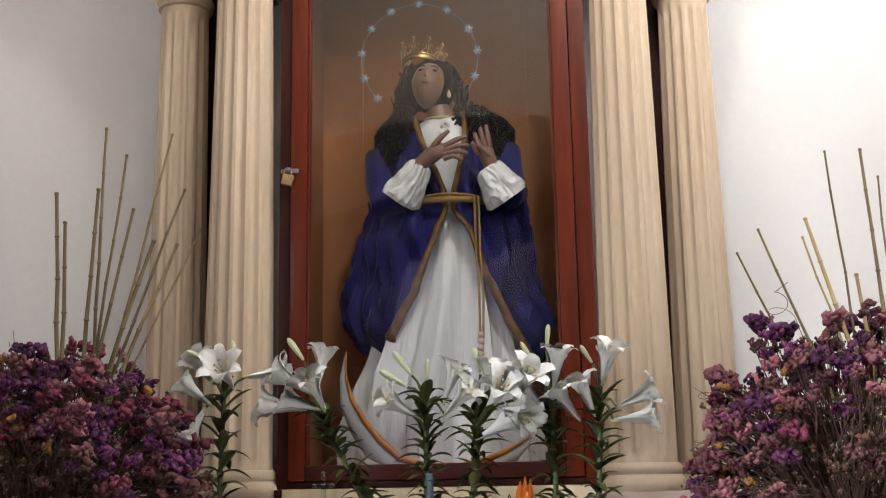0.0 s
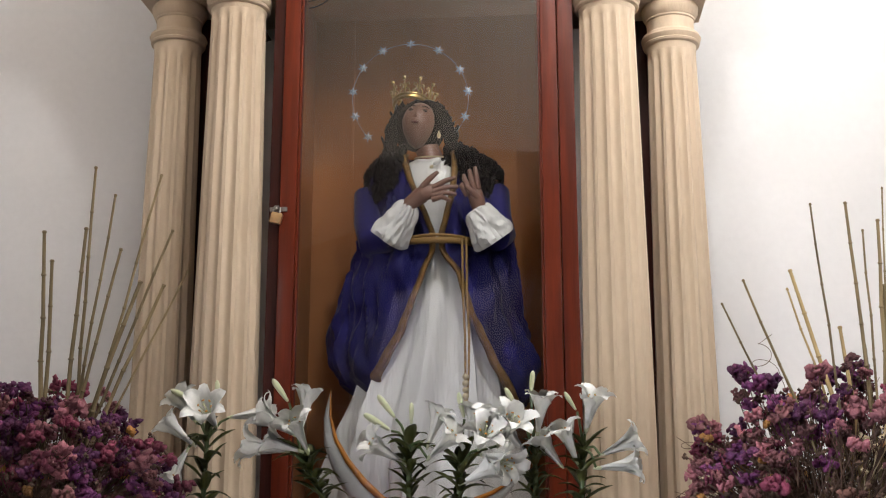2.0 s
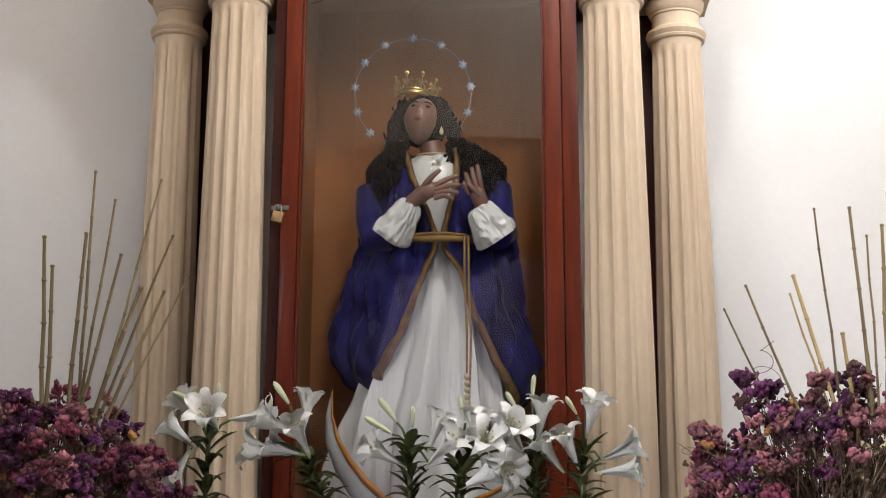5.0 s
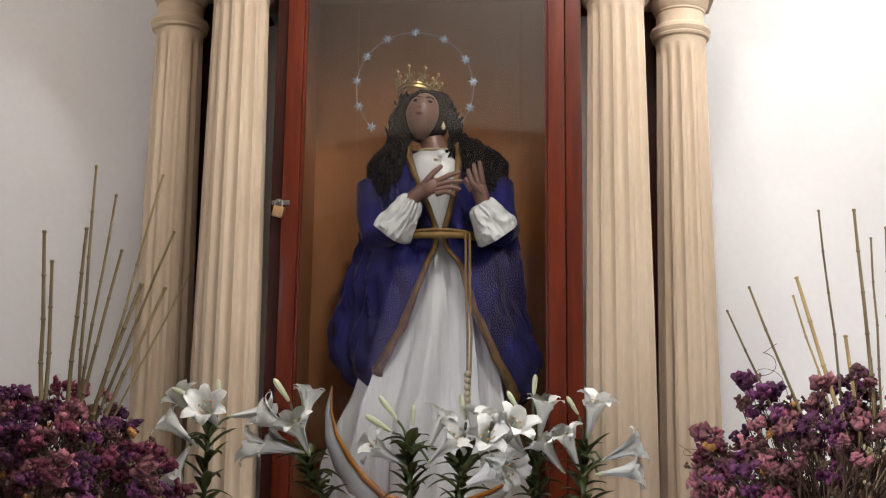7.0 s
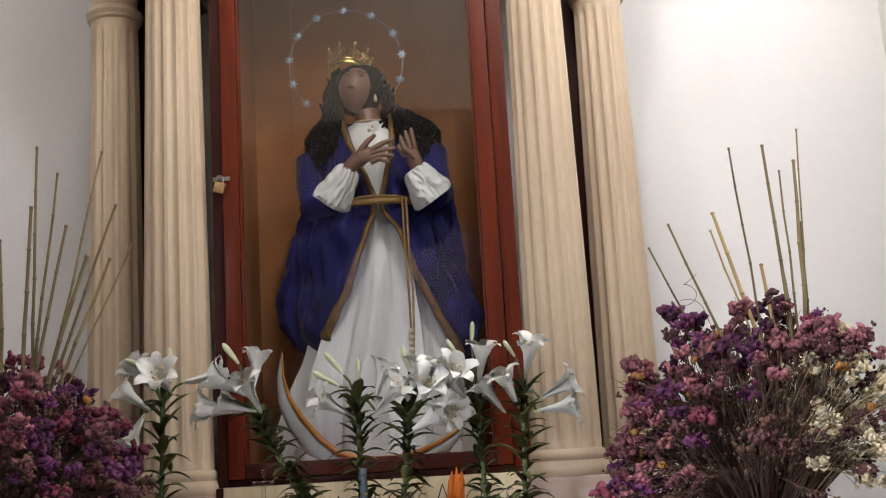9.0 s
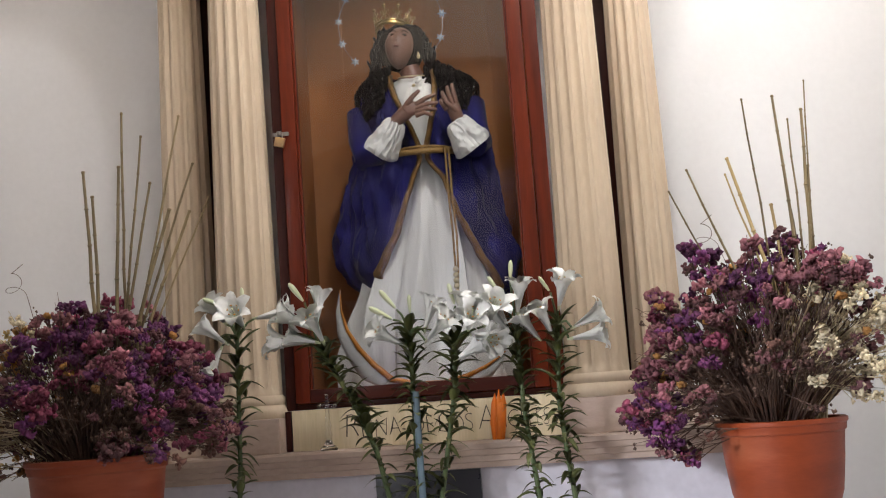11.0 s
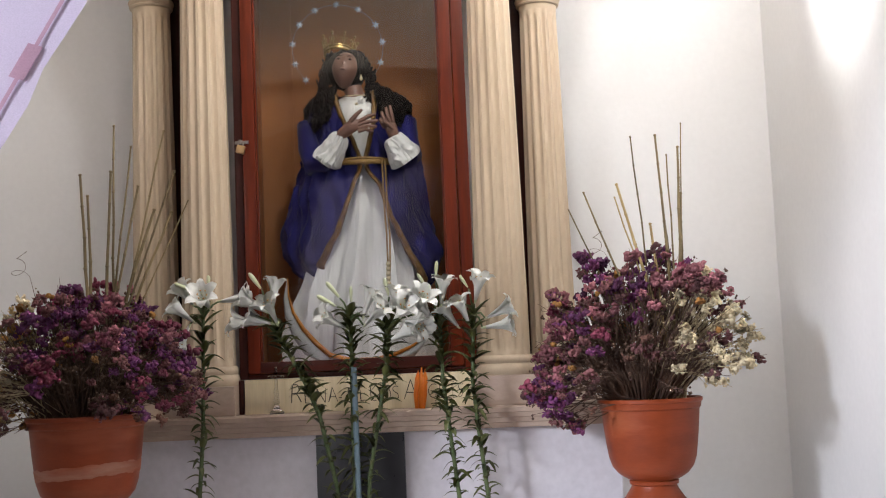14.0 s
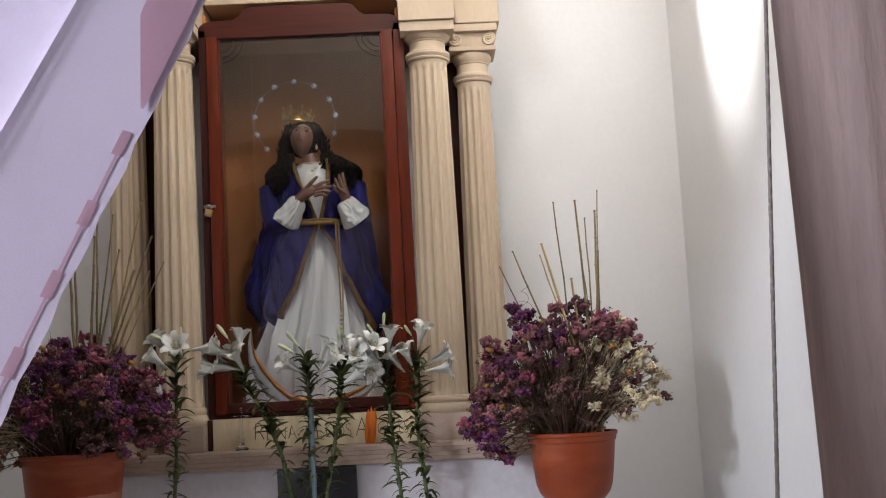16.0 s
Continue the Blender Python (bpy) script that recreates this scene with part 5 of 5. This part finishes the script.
lily([(-0.452, Y, 0.9005), (-0.452, Y, 1.12), (-0.438, Y, 1.30), (-0.435, Y, 1.434), (-0.430, Y, 1.655)],
     [((-0.410, Y - 0.01, 1.669), (-0.04, -0.90, 0.43), 0.85), ((-0.457, Y - 0.01, 1.629), (-0.71, -0.30, 0.63), 0.74), ((-0.461, Y + 0.01, 1.679), (-0.64, 0.20, 0.74), 0.72), ((-0.469, Y - 0.01, 1.619), (-0.28, -0.45, -0.85), 0.72), ((-0.378, Y, 1.687), (0.99, 0.10, 0.12), 0.78)],
     [((-0.462, Y, 1.723), (-0.91, -0.1, 0.41), 0.66), ((-0.411, Y, 1.719), (-0.02, -0.1, 1.00), 0.55)], TAG, 1, 95)
lily([(-0.03, Y + 0.01, 0.9005), (-0.045, Y, 1.12), (-0.09, Y, 1.33), (-0.129, Y, 1.429), (-0.177, Y, 1.523), (-0.218, Y, 1.600)],
     [((-0.255, Y - 0.01, 1.614), (-0.99, -0.10, 0.09), 0.83), ((-0.235, Y - 0.01, 1.648), (-0.86, -0.20, 0.47), 0.86), ((-0.221, Y - 0.02, 1.613), (-0.88, -0.35, 0.32), 0.72), ((-0.205, Y - 0.02, 1.612), (-0.24, -0.60, 0.76), 0.82), ((-0.221, Y, 1.670), (0.10, 0.10, 0.99), 0.70)],
     [((-0.255, Y, 1.720), (-0.58, -0.1, 0.81), 0.68)], TAG, 2, 110)
lily([(0.010, Y - 0.01, 0.9005), (0.006, Y, 1.2), (0.008, Y, 1.427), (0.010, Y, 1.635)],
     [((-0.004, Y - 0.01, 1.590), (-0.72, -0.50, 0.48), 0.82), ((0.050, Y - 0.01, 1.624), (0.29, -0.10, 0.95), 0.74), ((0.054, Y - 0.02, 1.598), (0.64, -0.40, 0.65), 0.78)],
     [((-0.022, Y, 1.684), (-0.61, -0.1, 0.79), 0.69), ((-0.033, Y, 1.658), (-0.85, -0.1, 0.52), 0.74), ((0.013, Y, 1.669), (0.02, -0.1, 1.00), 0.53)], TAG, 3, 115)
lily([(0.035, Y + 0.02, 0.9005), (0.050, Y + 0.01, 1.15), (0.085, Y, 1.33), (0.112, Y, 1.471), (0.118, Y, 1.590)],
     [((0.200, Y - 0.02, 1.625), (0.39, -0.70, 0.60), 0.86), ((0.159, Y - 0.03, 1.616), (0.24, -0.85, 0.47), 0.84), ((0.165, Y - 0.02, 1.604), (0.75, -0.60, -0.28), 0.80), ((0.123, Y - 0.02, 1.546), (0.86, -0.20, 0.47), 0.72), ((0.136, Y, 1.627), (0.22, -0.30, 0.93), 0.72)],
     [((0.126, Y, 1.683), (-0.20, -0.1, 0.98), 0.62), ((0.160, Y, 1.673), (0.75, -0.1, 0.66), 0.40)], TAG, 4, 110)
lily([(0.322, Y, 0.9005), (0.311, Y, 1.09), (0.290, Y, 1.30), (0.278, Y, 1.422), (0.274, Y, 1.620)],
     [((0.281, Y - 0.01, 1.647), (0.18, -0.15, 0.97), 0.74), ((0.329, Y - 0.01, 1.582), (-0.60, -0.20, 0.78), 0.70), ((0.256, Y - 0.01, 1.607), (-0.59, -0.30, 0.75), 0.74)],
     [((0.269, Y, 1.731), (0.10, -0.1, 1.00), 0.57), ((0.239, Y, 1.703), (-0.51, -0.1, 0.86), 0.56)], TAG, 5, 120)
lily([(0.405, Y, 0.9005), (0.396, Y, 1.087), (0.375, Y, 1.30), (0.365, Y, 1.421), (0.377, Y, 1.630)],
     [((0.383, Y - 0.01, 1.655), (0.23, -0.40, 0.89), 0.76), ((0.361, Y - 0.02, 1.591), (-0.37, -0.30, 0.88), 0.72), ((0.415, Y - 0.01, 1.604), (0.89, -0.20, 0.40), 0.74), ((0.405, Y - 0.01, 1.576), (0.98, -0.20, 0.08), 0.76)],
     [((0.363, Y, 1.697), (-0.53, -0.1, 0.85), 0.51)], TAG, 6, 120)
sleeve = bmesh.new()
tube(sleeve, [(0.020, Y - 0.012, 0.9005), (0.017, Y - 0.012, 1.2), (0.016, Y - 0.012, 1.475)], 0.0085, 12)
tagged(part("plant_stake", sleeve, mat("blue_plastic", (0.13, 0.19, 0.23), 0.4, bump=0.05)), "pale blue plastic stake tied beside a lily", "stake")

# orange flower and crystal cross on the ledge
flower = thing("orange_flower", 0.205, -0.07, 1.338, "bright orange pointed flower standing on the ledge", "flower")
for k, (dx, h) in enumerate(((-0.012, 0.118), (0.0, 0.128), (0.012, 0.122), (0.005, 0.10))):
    bm = bmesh.new()
    tube(bm, [(0.200 + dx * 0.6, -0.075 - 0.004 * k, 1.3385), (0.202 + dx * 0.9, -0.077 - 0.004 * k, 1.38), (0.207 + dx, -0.078, 1.43), (0.209 + dx * 0.9, -0.076, 1.3385 + h)], [0.009, 0.0105, 0.008, 0.0012], 10)
    part("petal", bm, ORANGE, flower)
cross = thing("crystal_cross", -0.245, -0.085, 1.338, "small clear crystal cross on a domed foot, on the ledge", "cross")
bm = bmesh.new()
turned(bm, [(0.022, 1.3385), (0.024, 1.344), (0.014, 1.352), (0.007, 1.366), (0.010, 1.378), (0.006, 1.392), (0.009, 1.404), (0.005, 1.420)], -0.245, -0.085, 20)
part("foot", bm, CRYSTAL, cross)
bm = bmesh.new()
box(bm, -0.2495, -0.2405, -0.089, -0.081, 1.419, 1.478, 0.002)
box(bm, -0.264, -0.2255, -0.0885, -0.0815, 1.449, 1.458, 0.002)
for p in ((-0.245, 1.480), (-0.266, 1.4535), (-0.224, 1.4535)):
    blob(bm, (p[0], -0.085, p[1]), (0.006, 0.005, 0.006), None, 1)
part("cross_bars", bm, CRYSTAL, cross)

# ---- lilac drape and rope in front of the arch ----
drape = thing("drape", 0.3, -2.41, 3.1, "lilac cloth drape slung from the arch wall, with a pink hem", "drape")
E0, DN, LF = Vector((0.084, 0, 1.978)), Vector((-0.3156, 0, -0.949)), Vector((-0.949, 0, 0.3156))


def cloth(s, w):
    """A place on the drape: s metres down along its edge, w metres in from it."""
    p = E0 + DN * s + LF * w
    fold = 0.0 if w < 0.15 else 0.012 * (1 - math.exp(-(w - 0.15) / 0.03)) + 0.014 * math.sin((w - 0.15) * 13)
    crease = -0.008 * math.exp(-((w - 0.150) / 0.012) ** 2)
    y = -2.642 - 0.4745 * s + 0.006 * math.sin(9 * w + 3 * s) + fold + crease + 0.25 * max(0, w - 0.15)
    return Vector((p.x, min(y, -2.403), p.z))


ss = [-1.3 + 2.4 * i / 70 for i in range(71)]
ws = [-0.010, -0.005, 0, 0.02, 0.05, 0.09, 0.12, 0.135, 0.142, 0.15, 0.158, 0.165, 0.18] + [0.20 + 0.03 * i for i in range(14)]
bm = bmesh.new()
rings(bm, [[cloth(s, w + 0.0025 * math.sin(s * 60) * (w < 0.01)) for w in ws] for s in ss], closed=False, cap=False)
bmesh.ops.solidify(bm, geom=bm.faces[:], thickness=0.0008)
part("cloth", bm, FABRIC, drape)
bm = bmesh.new()
rings(bm, [[cloth(s, max(0.0, w * max(0.02, min(1.3, (0.10 - s) / 0.115)))) + Vector((0, -0.006, 0)) for w in (0.0, 0.01, 0.025, 0.042, 0.05)] for s in [-1.25 + 1.34 * i / 40 for i in range(41)]], closed=False, cap=False)
bmesh.ops.solidify(bm, geom=bm.faces[:], thickness=0.0008)
part("hem_fold", bm, FABRIC_PINK, drape, "pink turned-over hem")
# woven pattern inside the edge: squares joined by a narrow stripe
marks = ((0.125, 0.160), (0.225, 0.258), (0.318, 0.352), (0.412, 0.446), (0.505, 0.540), (0.600, 0.634))
spans = [("square", s0, s1, 0.001, 0.014) for s0, s1 in marks] + [("stripe", a[1], b[0], 0.005, 0.0085) for a, b in zip(marks, marks[1:])]
for name, s0, s1, w0, w1 in spans:
    bm = bmesh.new()
    rings(bm, [[cloth(s0 + (s1 - s0) * i / 6, w0 + (w1 - w0) * j / 4) + Vector((0, -0.0022, 0)) for j in range(5)] for i in range(7)], closed=False, cap=False)
    bmesh.ops.solidify(bm, geom=bm.faces[:], thickness=0.0006)
    part(name, bm, FABRIC_PINK, drape)

bm = bmesh.new()
n, loops = 10, []
for i in range(420):
    z = 2.566 * i / 419 + 0.0005
    r = 0.0034
    loops.append([(1.007 + (z - 2.146) * 0.0626 + r * (1 + 0.14 * math.cos(3 * (a - z * 260))) * math.cos(a), -2.252 + r * (1 + 0.14 * math.cos(3 * (a - z * 260))) * math.sin(a), z) for a in [2 * math.pi * j / n for j in range(n)]])
rings(bm, loops)
tagged(part("rope", bm, ROPE), "thin grey twisted rope hanging straight down before the arch", "rope")
